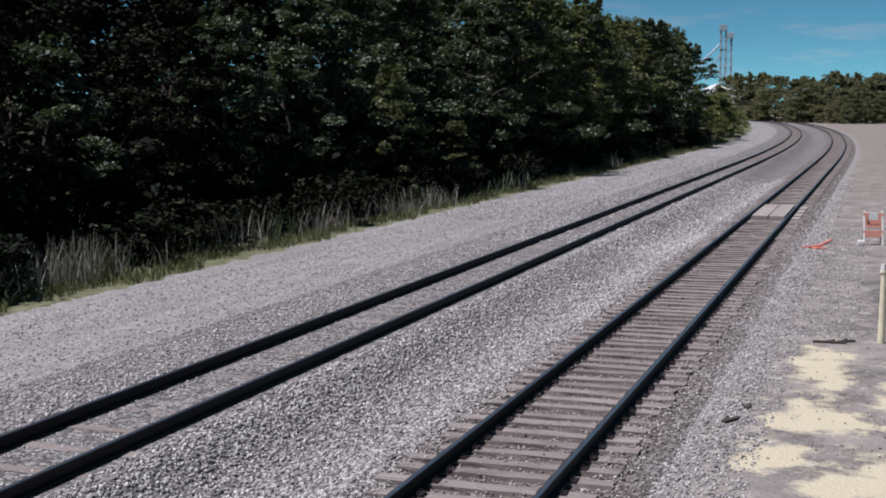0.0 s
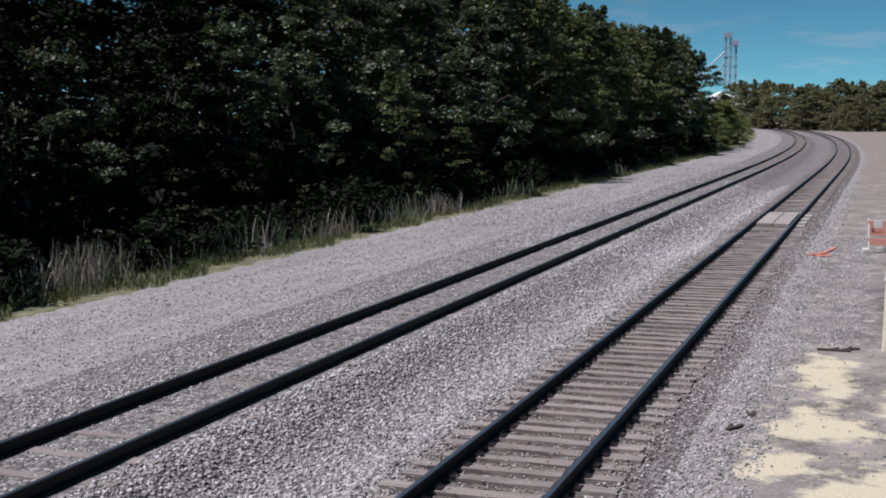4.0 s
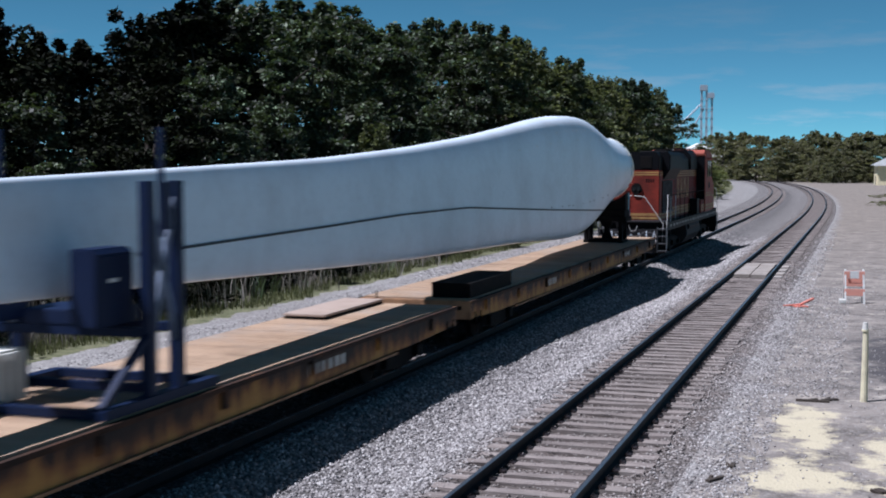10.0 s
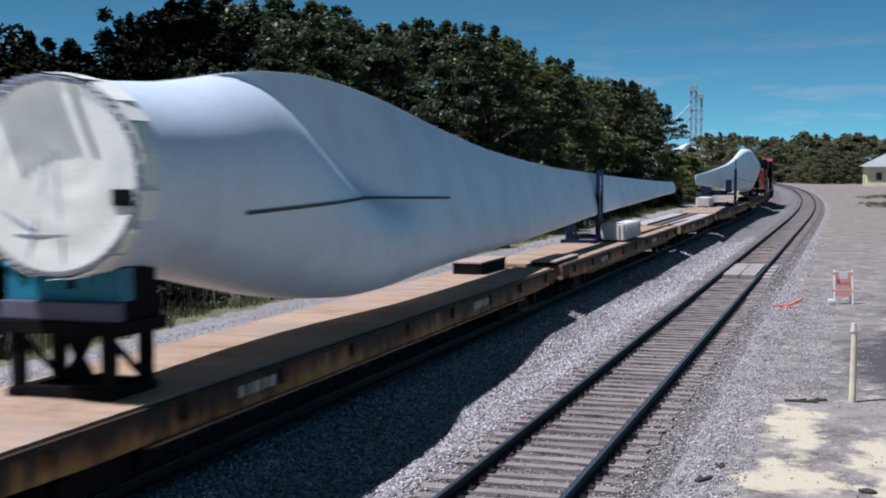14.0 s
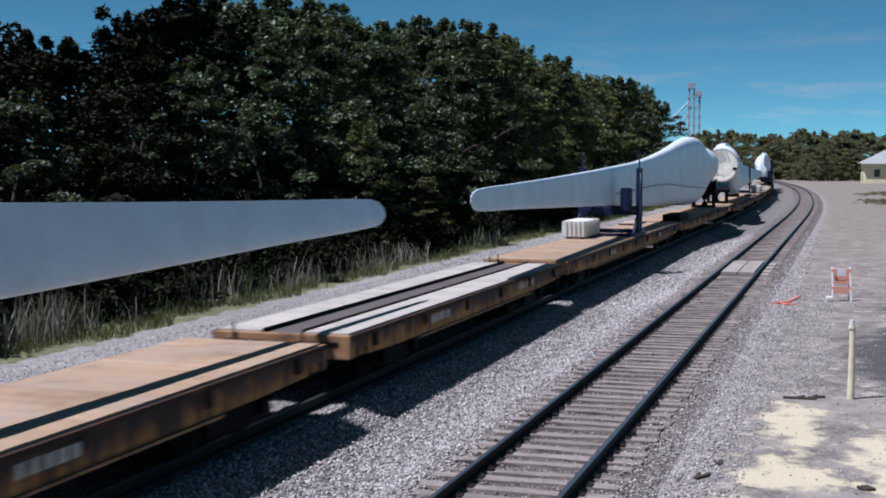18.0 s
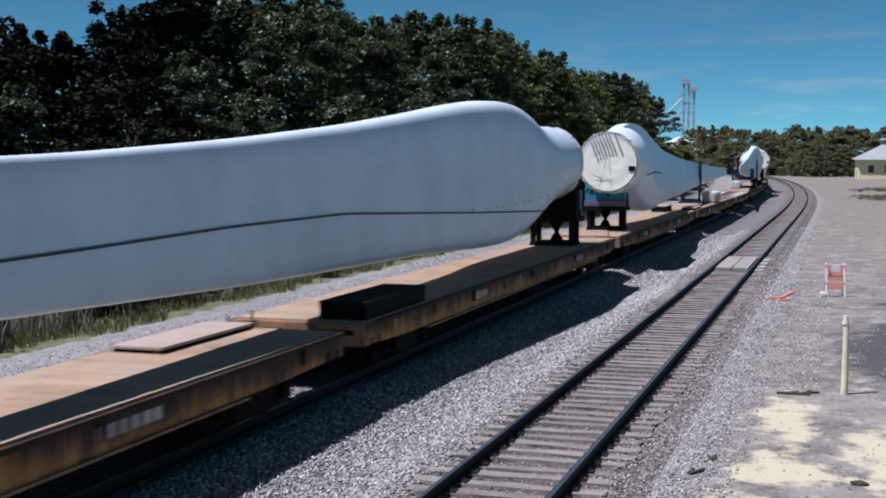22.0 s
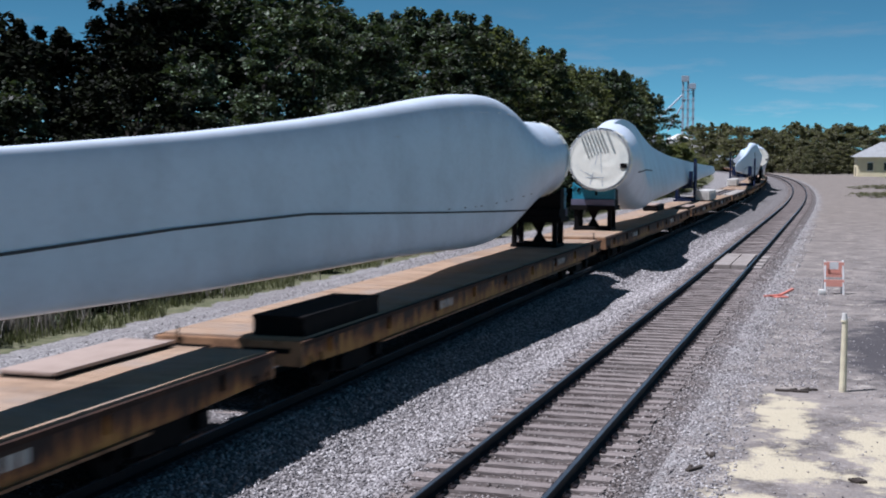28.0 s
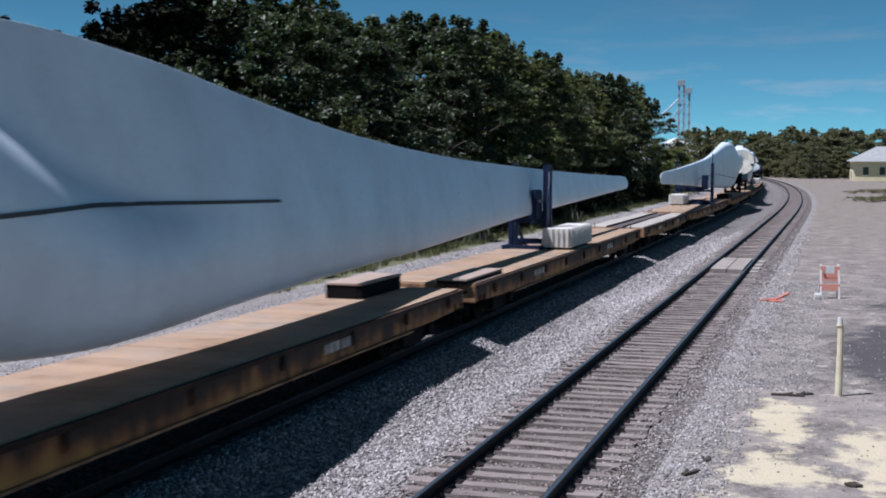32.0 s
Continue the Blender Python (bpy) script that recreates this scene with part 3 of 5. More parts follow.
        bogie(car, sy * (h - 3.0), 1.78, 0.42, 2, "dark freight bogie with sprung side frames")
    part("centre_sill", extrude_x([(-h + 0.3, 1.18), (h - 0.3, 1.18), (h - 4.5, 0.85), (h * 0.4, 0.55), (-h * 0.4, 0.55), (-h + 4.5, 0.85)], -0.28, 0.28), M_DARK, car)
    bm = bmesh.new()
    for y in np.arange(-h + 1.5, h - 1, 2.4):
        box(-1.26, 1.26, y - 0.06, y + 0.06, 0.92, 1.17, 0, bm)
    part("cross_bearers", bm, M_DARK, car)
    part("brake_reservoir", rod((-0.75, -1.2, 0.72), (-0.75, 0.4, 0.72), 0.2, 14), M_DARK, car)
    part("train_line_pipe", pipe([(0.95, -h + 4.8, 0.66), (0.95, h - 4.8, 0.66)], 0.03), M_GREY, car)
    # deck: planks across in panels, a steel channel along the middle of some cars
    deck = part("deck_floor", box(-1.26, 1.26, -h + 0.1, h - 0.1, 1.17, 1.25), M_TROUGH, car, deck_label)
    spans = ((-1.27, -0.42), (0.42, 1.27)) if channel else ((-1.27, 1.27),)
    for x0, x1 in spans:
        y = -h + 0.12
        while y < h - 0.5:
            w = 0.62
            bm = bmesh.new()
            for k in range(3):
                box(x0, x1, y + k * w / 3, y + (k + 1) * w / 3 - 0.006, 1.25, 1.292 + rnd.uniform(-0.002, 0.004), 0, bm)
            part("plank_panel", bm, deck_mat, deck)
            y += w
    if channel:
        for x in (-0.40, 0.37):
            part("channel_flange", box(x, x + 0.03, -h + 0.12, h - 0.12, 1.25, 1.33), M_DARK, deck)
    return car


# ---- turbine blades ----
PROFILE = ((0, 5.42, 2.92, 1.0), (1.2, 5.42, 2.90, 1.0), (2.4, 5.47, 2.74, 0.97), (4, 5.68, 2.42, 0.86), (6, 5.93, 2.10, 0.72), (8.3, 6.0, 1.87, 0.56), (10, 5.93, 1.82, 0.48),
           (13, 5.68, 1.93, 0.40), (16, 5.37, 2.0, 0.36), (20, 5.0, 2.05, 0.32), (25, 4.64, 2.13, 0.29), (30, 4.37, 2.28, 0.26), (36, 4.18, 2.48, 0.24), (42, 4.0, 2.64, 0.23),
           (50, 3.80, 2.82, 0.22), (55, 3.70, 2.94, 0.21), (58, 3.65, 2.99, 0.20), (59.3, 3.61, 3.03, 0.20), (59.75, 3.54, 3.09, 0.2), (60.0, 3.40, 3.24, 0.2))
LONG = 60.0
# the later blades narrow to a clear neck before the root
NECK = {2.4: 5.38, 4: 5.43, 6: 5.84}
NECKED = tuple((u, NECK.get(u, top), foot, th) for u, top, foot, th in PROFILE)
SHAPE = [PROFILE]


def section(u):
    """Top, foot, and thickness share of the blade at u metres from its root, with how far it has turned from circle to aerofoil."""
    us = [p[0] for p in SHAPE[0]]
    top, foot, th = (float(np.interp(u, us, [p[k] for p in SHAPE[0]])) for k in (1, 2, 3))
    w = min(1.0, max(0.0, (u - 1.2) / 8.0))
    return top, foot, th, w * w * (3 - 2 * w)


TUBE = ((0, 1.25, 1.25), (2, 1.36, 1.23), (4, 1.62, 1.16), (5.3, 1.80, 1.08), (6.4, 1.62, 0.99), (7.8, 1.34, 0.88), (9.2, 1.10, 0.76), (10.8, 0.90, 0.64), (13, 0.80, 0.54), (16, 0.74, 0.48), (20, 0.64, 0.42), (30, 0.50, 0.34), (42, 0.34, 0.20), (60.0, 0.1, 0.04))


def half_thick(h, u, chord, th, w, side):
    """Half thickness at the share h of the chord from the rounded edge (below) to the thin edge (above).
    The +x side is full and even; on the -x side the spar's tube stands out and a flat fin grows from it."""
    foil = max(0.0, 0.2969 * math.sqrt(h) - 0.126 * h - 0.3516 * h * h + 0.2843 * h ** 3 - 0.1036 * h ** 4)
    if side > 0:
        n = 2.0 + 3.0 * w
        flat = max(0.0, 1.0 - abs(2 * h - 1) ** n) ** (1 / n)
        return chord * th * ((1 - w) * math.sqrt(max(0.0, h * (1 - h))) + w * 0.44 * flat)
    us = [p[0] for p in TUBE]
    near = [max(0.0, u + 0.35 * d) for d in (-3, -2, -1, 0, 1, 2, 3)]
    rv = min(chord / 2, float(np.mean(np.interp(near, us, [p[1] for p in TUBE]))))
    rh = float(np.mean(np.interp(near, us, [p[2] for p in TUBE])))
    d = (h * chord - rv) / rv
    tube = rh * math.sqrt(max(0.0, 1 - d * d))
    fin = 0.19 * chord * min(1.0, max(0.0, (u - 0.8) / 5.0)) * 2.8 * foil
    k = float(np.interp(u, (0, 8, 11.5), (5.0, 4.2, 2.3)))
    ridge = (tube ** k + fin ** k) ** (1 / k)
    # further out the tube sinks into an even aerofoil
    b = min(1.0, max(0.0, (u - 9.5) / 5.0))
    b = b * b * (3 - 2 * b)
    return (1 - b) * ridge + b * chord * th * foil * 2.6


def bow(u):
    """How far the blade's tip bends out to its +x side."""
    return 0.45 * max(0.0, (u - 12.0) / 48.0) ** 2


TILT = [-1.0]                                 # which way the blade being built is rolled on its supports


def twist(u):
    """How far the blade leans at u, sideways for each metre up."""
    return TILT[0] * float(np.interp(u, (1.5, 6.0, 10.0, 16.0, 24.0, 60.0), (0.0, 0.10, 0.15, 0.22, 0.28, 0.28)))


def sway(u):
    """How far the blade's axis lies off its straight line at u."""
    return bow(u) if TILT[0] < 0 else float(np.interp(u, (12.0, 22.0, 36.0, 60.0), (0.0, 0.45, 0.45, 0.25)))


def blade_skin(u, z, side):
    """A point on the blade's skin at u metres from the root and the height z."""
    top, foot, th, w = section(u)
    if 1.5 < u < 57:
        top, foot = smooth_profile(u)
    h = min(1.0, max(0.0, (z - foot) / (top - foot)))
    lean = twist(u)
    return (side * half_thick(h, u, top - foot, th, w, side) + lean * (z - 3.6) + sway(u), -u, z)


def smooth_profile(u):
    return sum(np.array(section(max(0.0, min(LONG, u + d)))[:2]) * k for d, k in ((-1.2, 0.12), (-0.6, 0.22), (0, 0.32), (0.6, 0.22), (1.2, 0.12)))


def crinkled_disc(radius, zc, y, seed):
    """An upright round sheet with soft folds that run out from its middle."""
    r0 = random.Random(seed)
    folds = [(r0.uniform(0, 6.28), r0.choice((1, 2, 3, 5)), r0.uniform(0.002, 0.006), r0.uniform(4, 14)) for _ in range(9)]
    bm = bmesh.new()
    rings = []
    for i in range(1, 15):
        rr = radius * i / 14
        ring = []
        for k in range(64):
            a = 2 * math.pi * k / 64
            d = sum(h * math.sin(n * a + p + q * rr) for p, n, h, q in folds) * min(1.0, rr / 0.4) * (1 - 0.8 * (i / 14) ** 6)
            ring.append(bm.verts.new((rr * math.cos(a), y + 0.035 + d * 0.8, zc + rr * math.sin(a))))
        rings.append(ring)
    mid = bm.verts.new((0, y + 0.035, zc))
    for k in range(64):
        j = (k + 1) % 64
        bm.faces.new((mid, rings[0][k], rings[0][j]))
        for a, c in zip(rings, rings[1:]):
            bm.faces.new((a[k], c[k], c[j], a[j]))
    return bm


def turbine_blade(label, tilt, shape):
    """A blade with its root at the origin, lying back along -y, thin edge up."""
    TILT[0] = tilt
    SHAPE[0] = shape
    b = thing("turbine_blade", label, "wind turbine blade", "turbine blades on the train")
    us = [0, 0.4, 0.8] + [1.2 + 0.4 * i for i in range(136)] + [55.6, 56.3, 57.0, 58.0, 58.6, 59.0, 59.3, 59.55, 59.75, 59.9, 60.0]
    k = 36
    hs = [0.5 - 0.5 * math.cos(math.pi * i / k) for i in range(k + 1)]
    verts, faces = [], []
    for u in us:
        top, foot, th, w = section(u)
        if 1.5 < u < 57:
            top, foot = smooth_profile(u)
        c = top - foot
        lean = twist(u)
        ring = [(half_thick(h, u, c, th, w, 1), foot + c * h) for h in hs] + [(-half_thick(h, u, c, th, w, -1), foot + c * h) for h in hs[-2:0:-1]]
        verts += [(x + lean * (z - 3.6) + sway(u), -u, z) for x, z in ring]
    m = 2 * k
    for i in range(len(us) - 1):
        for j in range(m):
            a, c = i * m + j, i * m + (j + 1) % m
            faces.append((a, c, c + m, a + m))
    faces.append(tuple(range((len(us) - 1) * m, len(us) * m)))
    raw("shell", verts, faces, M_BLADE, b, True)
    # root end: flange ring, sheet cover and studs
    bm = bmesh.new()
    rod((0, 0.0, 4.17), (0, 0.05, 4.17), 1.235, 48, bm)
    part("flange_ring", bm, M_WHITE, b)
    cover = part("root_cover", crinkled_disc(1.17, 4.17, 0.06, 11), M_COVER, b, "pale crinkled sheet cover over the root", True)
    # the sheet's hem is folded back over the rim in uneven flaps
    rnd = random.Random(12)
    for i in range(20):
        a = 2 * math.pi * (i + rnd.uniform(-0.3, 0.3)) / 20
        r = 1.262
        flap = part("hem_flap", box(-0.19, 0.19, -rnd.uniform(0.12, 0.42), 0.07, -0.006, 0.006), M_COVER, cover)
        flap.matrix_basis = pose(r * math.cos(a), 0, 4.17 + r * math.sin(a), 0, -math.degrees(a) + 90, rnd.uniform(-6, 6))
    for p in ([(-0.15, 3.1), (-0.05, 4.5)], [(0.35, 3.15), (0.05, 4.4)], [(-0.2, 3.45), (0.55, 3.45)], [(0.25, 3.5), (0.75, 3.75)]):
        part("sheet_seam", beam((p[0][0], 0.085, p[0][1]), (p[1][0], 0.085, p[1][1]), 0.03, 0.02), M_GALV, cover)
    for i in range(56):
        a = 2 * math.pi * i / 56
        c, s = 1.2 * math.cos(a), 1.2 * math.sin(a)
        reach = 0.34 if i in (8, 9, 10, 11, 12, 13, 14, 16) else 0.10
        part("stud", rod((c, 0.05, 4.17 + s), (c, 0.05 + reach, 4.17 + s), 0.036 if reach > 0.2 else 0.018, 6), M_GALV, b)
    part("lock_box", box(-1.12, -0.85, 0.06, 0.13, 3.82, 4.02, 0.02), M_DARK, b)

    def tape(us, zs, side, w):
        v, f = [], []
        for u, z in zip(us, zs):
            for dz in (-w, w):
                x, y, zz = blade_skin(u, z + dz, side)
                v.append((x + side * 0.022, y, zz))
        n = len(us)
        f = [(2 * i, 2 * i + 1, 2 * i + 3, 2 * i + 2) for i in range(n - 1)]
        return raw("edge_strip", v, f, M_STRIP, b)
    uu = [4.0 + 0.65 * i for i in range(52)]
    tape(uu, [float(np.interp(u, (4, 6, 12.6, 21, 26, 30, 38), (2.66, 2.70, 2.9, 3.2, 3.18, 3.10, 2.98))) for u in uu], 1, 0.022)
    uu = [2.9 + 0.5 * i for i in range(27)]
    tape(uu, [float(np.interp(u, (2.9, 9, 15.8), (3.64, 3.74, 3.60))) for u in uu], -1, 0.028)
    for side, z, u0, u1 in ((1, 0.80, 3.0, 17.0), (1, 0.88, 5.0, 12.0), (1, 0.28, 5.5, 13.0), (-1, 0.55, 18.0, 30.0)):
        for i in range(9):
            u = u0 + (u1 - u0) * i / 9 + (0.35 if i % 3 == 2 else 0)
            top, foot, _, _ = section(u)
            x, y, zz = blade_skin(u, foot + (top - foot) * z, side)
            part("vortex_tab", box(x, x + side * 0.014, y - 0.06, y + 0.06, zz - 0.012, zz + 0.012), M_GREY if z < 0.5 else M_WHITE, b)
    return b


def root_cradle():
    """Steel stool with a teal saddle, under the blade's root; its middle over the origin."""
    c = thing("root_cradle", "black steel stool with a teal padded saddle under a blade root", "transport cradle", "root cradles")
    for x in (-0.68, 0.68):
        for y in (-0.45, 0.45):
            part("leg", box(x - 0.08, x + 0.08, y - 0.08, y + 0.08, 1.30, 2.14, 0.01), M_DARK, c)
        part("foot_rail", box(x - 0.10, x + 0.10, -0.6, 0.6, 1.296, 1.40, 0.01), M_DARK, c)
        part("brace", beam((x, -0.45, 1.42), (x, 0.45, 2.1), 0.07, 0.07), M_DARK, c)
    for y in (-0.5, 0.5):
        part("foot_beam", box(-0.58, 0.58, y - 0.07, y + 0.07, 1.31, 1.44, 0.01), M_DARK, c)
    part("gusset", extrude_y([(-0.2, 1.42), (0.32, 1.42), (0.12, 1.75), (0.28, 2.13), (-0.2, 2.13), (0.0, 1.75)], -0.06, 0.06), M_DARK, c)
    part("table_plate", box(-0.92, 0.92, -0.62, 0.62, 2.13, 2.30, 0.015), M_DARK, c)
    part("shim_beam", box(-0.86, 0.86, -0.56, 0.40, 2.30, 2.56, 0.02), M_DARK, c)
    # Paler slab that paints the sunlit front of the dark shim beam.
    part("front_beam", box(-0.88, 0.88, 0.40, 0.58, 2.31, 2.55, 0.02), M_SHIM, c, "violet-grey slab coloured as the shim beam's sunlit front")
    rim = [(-0.86, 2.56), (0.86, 2.56)] + [(1.27 * math.sin(a), 4.17 - 1.27 * math.cos(a)) for a in np.linspace(0.74, -0.74, 17)]
    part("saddle_back", extrude_y(rim, -0.42, 0.14), M_DARK, c)
    s = part("saddle", extrude_y(rim, 0.14, 0.44), M_TEAL, c, "teal painted saddle")
    for i in range(8):
        a = -0.63 + 0.18 * i
        part("pad", box(-0.045, 0.045, 0.16, 0.48, -0.16, 0.02), M_TEAL if i % 3 else M_DARK, s).matrix_basis = pose(1.30 * math.sin(a), 0, 4.17 - 1.30 * math.cos(a), 0, -math.degrees(a), 0)
    return c


def blade_stand(half, mid, label, cheek=(-1.12, -0.28), mast=4.8):
    """Braced dark blue frame that holds a blade at mid length; its feet half metres either side of mid, open side towards +y."""
    c = thing("blade_stand", label, "transport frame", "blade stands")
    for x in (mid - half, mid + half):
        part("foot_rail", box(x - 0.09, x + 0.09, -1.5, 1.3, 1.296, 1.42, 0.01), M_NAVY, c)
        for y in (-0.35, 0.35):
            part("upright", box(x - 0.07, x + 0.07, y - 0.09, y + 0.09, 1.42, 4.12, 0.01), M_NAVY, c)
        part("guide_mast", box(x - 0.03, x + 0.03, -0.035, 0.035, 3.4, mast, 0.01), M_NAVY, c)
        for a, b in (((-0.35, 1.95), (0.35, 4.0)), ((0.35, 1.95), (-0.35, 4.0))):
            part("cross_brace", beam((x, a[0], a[1]), (x, b[0], b[1]), 0.06, 0.11), M_BRACE, c, "worn blue-grey cross brace")
        part("raking_brace", beam((x, -1.45, 1.42), (x, -0.30, 2.25), 0.09, 0.09), M_NAVY, c)
    for y, z in ((-1.45, 1.36), (1.2, 1.36), (-0.35, 2.2), (0.35, 2.2), (-0.35, 1.5)):
        part("cross_tie", box(mid - half + 0.08, mid + half - 0.08, y - 0.06, y + 0.06, z - 0.05, z + 0.07, 0.01), M_NAVY, c)
    clamp = part("clamp", box(mid - half * 0.5, mid + half * 0.5, -0.42, 0.42, 2.27, 2.48, 0.03), M_NAVY, c)
    for x in (-1, 1):
        part("clamp_cheek", extrude_y([(mid + x * half * 0.49, 2.34), (mid + x * half * 0.8, 2.34), (mid + x * half * 0.8, 3.22), (mid + x * half * 0.75, 3.30), (mid + x * half * 0.49, 3.30)], cheek[0], cheek[1], 0.02), M_NAVY, clamp, "dark blue padded clamp box")
        part("warning_plate", box(mid + x * half * 0.8, mid + x * (half * 0.8 + 0.007), cheek[0] + 0.27, cheek[0] + 0.47, 2.88, 2.93), M_WHITE, clamp)
        part("wire_mesh_guard", box(mid + x * (half + 0.08), mid + x * (half + 0.09), -0.1, 0.1, 3.5, 4.1), M_NAVY, c)
    return c


def ballast_blocks(n, label):
    """A row of pale concrete blocks with upright ribs, its middle over the origin."""
    c = thing("counterweight_blocks", label, "concrete blocks", "counterweight blocks")
    w = 0.92
    for i in range(n):
        y = (i - (n - 1) / 2) * w
        b = part("block", box(-0.46, 0.46, y - 0.44, y + 0.44, 1.36, 2.02, 0.03), M_CONC, c)
        for k in range(5):
            e = -0.36 + k * 0.18
            for x in (-0.47, 0.47):
                part("rib", box(x - 0.05, x + 0.05, y + e - 0.05, y + e + 0.05, 1.38, 1.99, 0.015), M_CONC, b)
            for d in (-0.45, 0.45):
                if i in (0, n - 1) and (d > 0) == (i == n - 1):
                    part("rib", box(e - 0.05, e + 0.05, y + d - 0.05, y + d + 0.05, 1.38, 1.99, 0.015), M_CONC, b)
        for x in (-0.3, 0.3):
            part("bearer", box(x - 0.06, x + 0.06, y - 0.42, y + 0.42, 1.298, 1.36), M_DARK, b)
    return c


def bridge_plate(lx, ly, h, mat, label):
    """A thick folding plate that lies on a car's end."""
    c = thing("bridge_plate", label, "bridge plate", "bridge plates")
    part("plate", box(-lx / 2, lx / 2, -ly / 2, ly / 2, 1.30 + h - 0.05, 1.30 + h, 0.015), mat, c)
    for x in (-lx / 2 + 0.06, lx / 2 - 0.06):
        part("bearer_rail", box(x - 0.05, x + 0.05, -ly / 2 + 0.03, ly / 2 - 0.03, 1.296, 1.30 + h - 0.05), M_DARK, c)
    for y in (-ly / 2 + 0.05, ly / 2 - 0.05):
        part("end_web", box(-lx / 2 + 0.12, lx / 2 - 0.12, y - 0.03, y + 0.03, 1.297, 1.30 + h - 0.052), M_DARK, c)
    return c


# ---- locomotive: front towards +y, middle over the origin ----
def locomotive():
    c = thing("locomotive", "orange and black diesel locomotive with yellow stripes and white handrails", "locomotive")
    u = part("underframe", box(-1.50, 1.50, -9.7, 9.7, 1.44, 1.80, 0.02), M_BLACK, c)
    for sx in (-1, 1):
        for i in range(19):
            y = -8.9 + i * 0.98
            part("sill_mark", box(sx * 1.50, sx * 1.506, y, y + 0.30 + 0.1 * (i % 3), 1.58, 1.69), M_MARK, u, "white reflective sill mark")
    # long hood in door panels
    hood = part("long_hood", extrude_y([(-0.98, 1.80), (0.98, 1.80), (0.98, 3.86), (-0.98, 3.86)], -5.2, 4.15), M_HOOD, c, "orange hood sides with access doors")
    part("hood_top", extrude_y([(-0.99, 3.86), (0.99, 3.86), (0.99, 4.35), (0.72, 4.62), (-0.72, 4.62), (-0.99, 4.35)], -5.2, 4.15, 0.02), M_BLACK, c, "black hood top")
    for sx in (-1, 1):
        for i in range(10):
            y = -5.0 + i * 0.93
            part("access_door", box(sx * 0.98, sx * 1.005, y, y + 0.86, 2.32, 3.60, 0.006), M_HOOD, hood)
            part("door_latch", box(sx * 1.005, sx * 1.03, y + 0.74, y + 0.79, 2.9, 3.02), M_STEP, hood)
        for z0, z1 in ((3.57, 3.63), (3.67, 3.73), (3.77, 3.83), (1.92, 2.02), (2.06, 2.16), (2.2, 2.28)):
            part("stripe", box(sx * 0.985, sx * 1.012, -5.15, 4.1, z0, z1), M_YELLOW, hood, "yellow stripe")
        # road name as plain yellow shapes
        for i in range(4):
            y = -3.35 + i * 1.18
            part("name_shape", box(sx * 1.006, sx * 1.014, y, y + 0.26, 2.62, 3.52), M_YELLOW, hood, "plain yellow lettering shape")
            part("name_shape", box(sx * 1.006, sx * 1.014, y + 0.50, y + 0.74, 2.62, 3.52), M_YELLOW, hood, "plain yellow lettering shape")
            part("name_shape", box(sx * 1.006, sx * 1.013, y + 0.26, y + 0.50, 2.66 + 0.28 * (i % 3), 2.83 + 0.28 * (i % 3)), M_YELLOW, hood, "plain yellow lettering shape")
    # exhaust, dynamic brake box, roof gear
    part("brake_grid_box", extrude_y([(-1.1, 3.88), (1.1, 3.88), (1.1, 4.5), (0.85, 4.78), (-0.85, 4.78), (-1.1, 4.5)], 1.1, 4.0, 0.03), M_BLACK, c)
    part("exhaust_outlet", box(-0.35, 0.35, -1.6, -0.7, 4.60, 4.80, 0.03), M_DARK, c)
    part("roof_hatch", box(-0.6, 0.6, -4.6, -2.2, 4.61, 4.68, 0.02), M_GREY, c)
    # radiator end with its overhanging wings
    rad = part("radiator_cab", extrude_y([(-1.02, 1.80), (1.02, 1.80), (1.02, 3.86), (-1.02, 3.86)], -9.1, -5.2, 0.03), M_ORANGE, c, "orange radiator end")
    part("radiator_wing", extrude_y([(-1.03, 3.46), (1.03, 3.46), (1.36, 3.92), (1.36, 4.48), (1.24, 4.62), (-1.24, 4.62), (-1.36, 4.48), (-1.36, 3.92)], -8.1, -4.2, 0.03), M_BLACK, rad, "black overhanging radiator wing")
    part("end_cap", extrude_y([(-1.0, 3.87), (1.0, 3.87), (1.02, 4.40), (0.88, 4.60), (-0.88, 4.60), (-1.02, 4.40)], -9.08, -8.1, 0.03), M_BLACK, rad, "black hood end cap")
    for x in (-0.42, 0.42):
        part("end_panel", box(x - 0.26, x + 0.26, -9.10, -9.08, 3.95, 4.42, 0.01), M_DARK, rad)
    for z in (4.08, 4.26):
        part("marker_light", rod((-0.55, -9.13, z), (-0.55, -9.10, z), 0.06, 10), M_WHITE, rad)
    for sx in (-1, 1):
        part("grille", box(sx * 1.02, sx * 1.05, -8.35, -5.35, 2.2, 3.44, 0.01), M_DARK, rad)
        for i in range(9):
            y = -8.25 + i * 0.34
            part("grille_bar", box(sx * 1.05, sx * 1.085, y, y + 0.07, 2.22, 3.42), M_STEP, rad)
        part("grille_sill", box(sx * 1.02, sx * 1.12, -8.4, -5.3, 2.12, 2.2, 0.01), M_STEP, rad)
        for z0, z1 in ((1.9, 2.0), (2.04, 2.14), (3.66, 3.72), (3.75, 3.81)):
            part("stripe", box(sx * 1.021, sx * 1.03, -9.05, -5.22, z0, z1), M_YELLOW, rad)
    for z0, z1 in ((1.9, 2.0), (2.04, 2.14), (3.66, 3.72), (3.75, 3.81)):
        part("stripe", box(-0.98, 0.98, -9.112, -9.10, z0, z1), M_YELLOW, rad)
    part("tail_lamp", rod((0, -9.18, 3.12), (0, -9.09, 3.12), 0.24, 20), M_DARK, rad)
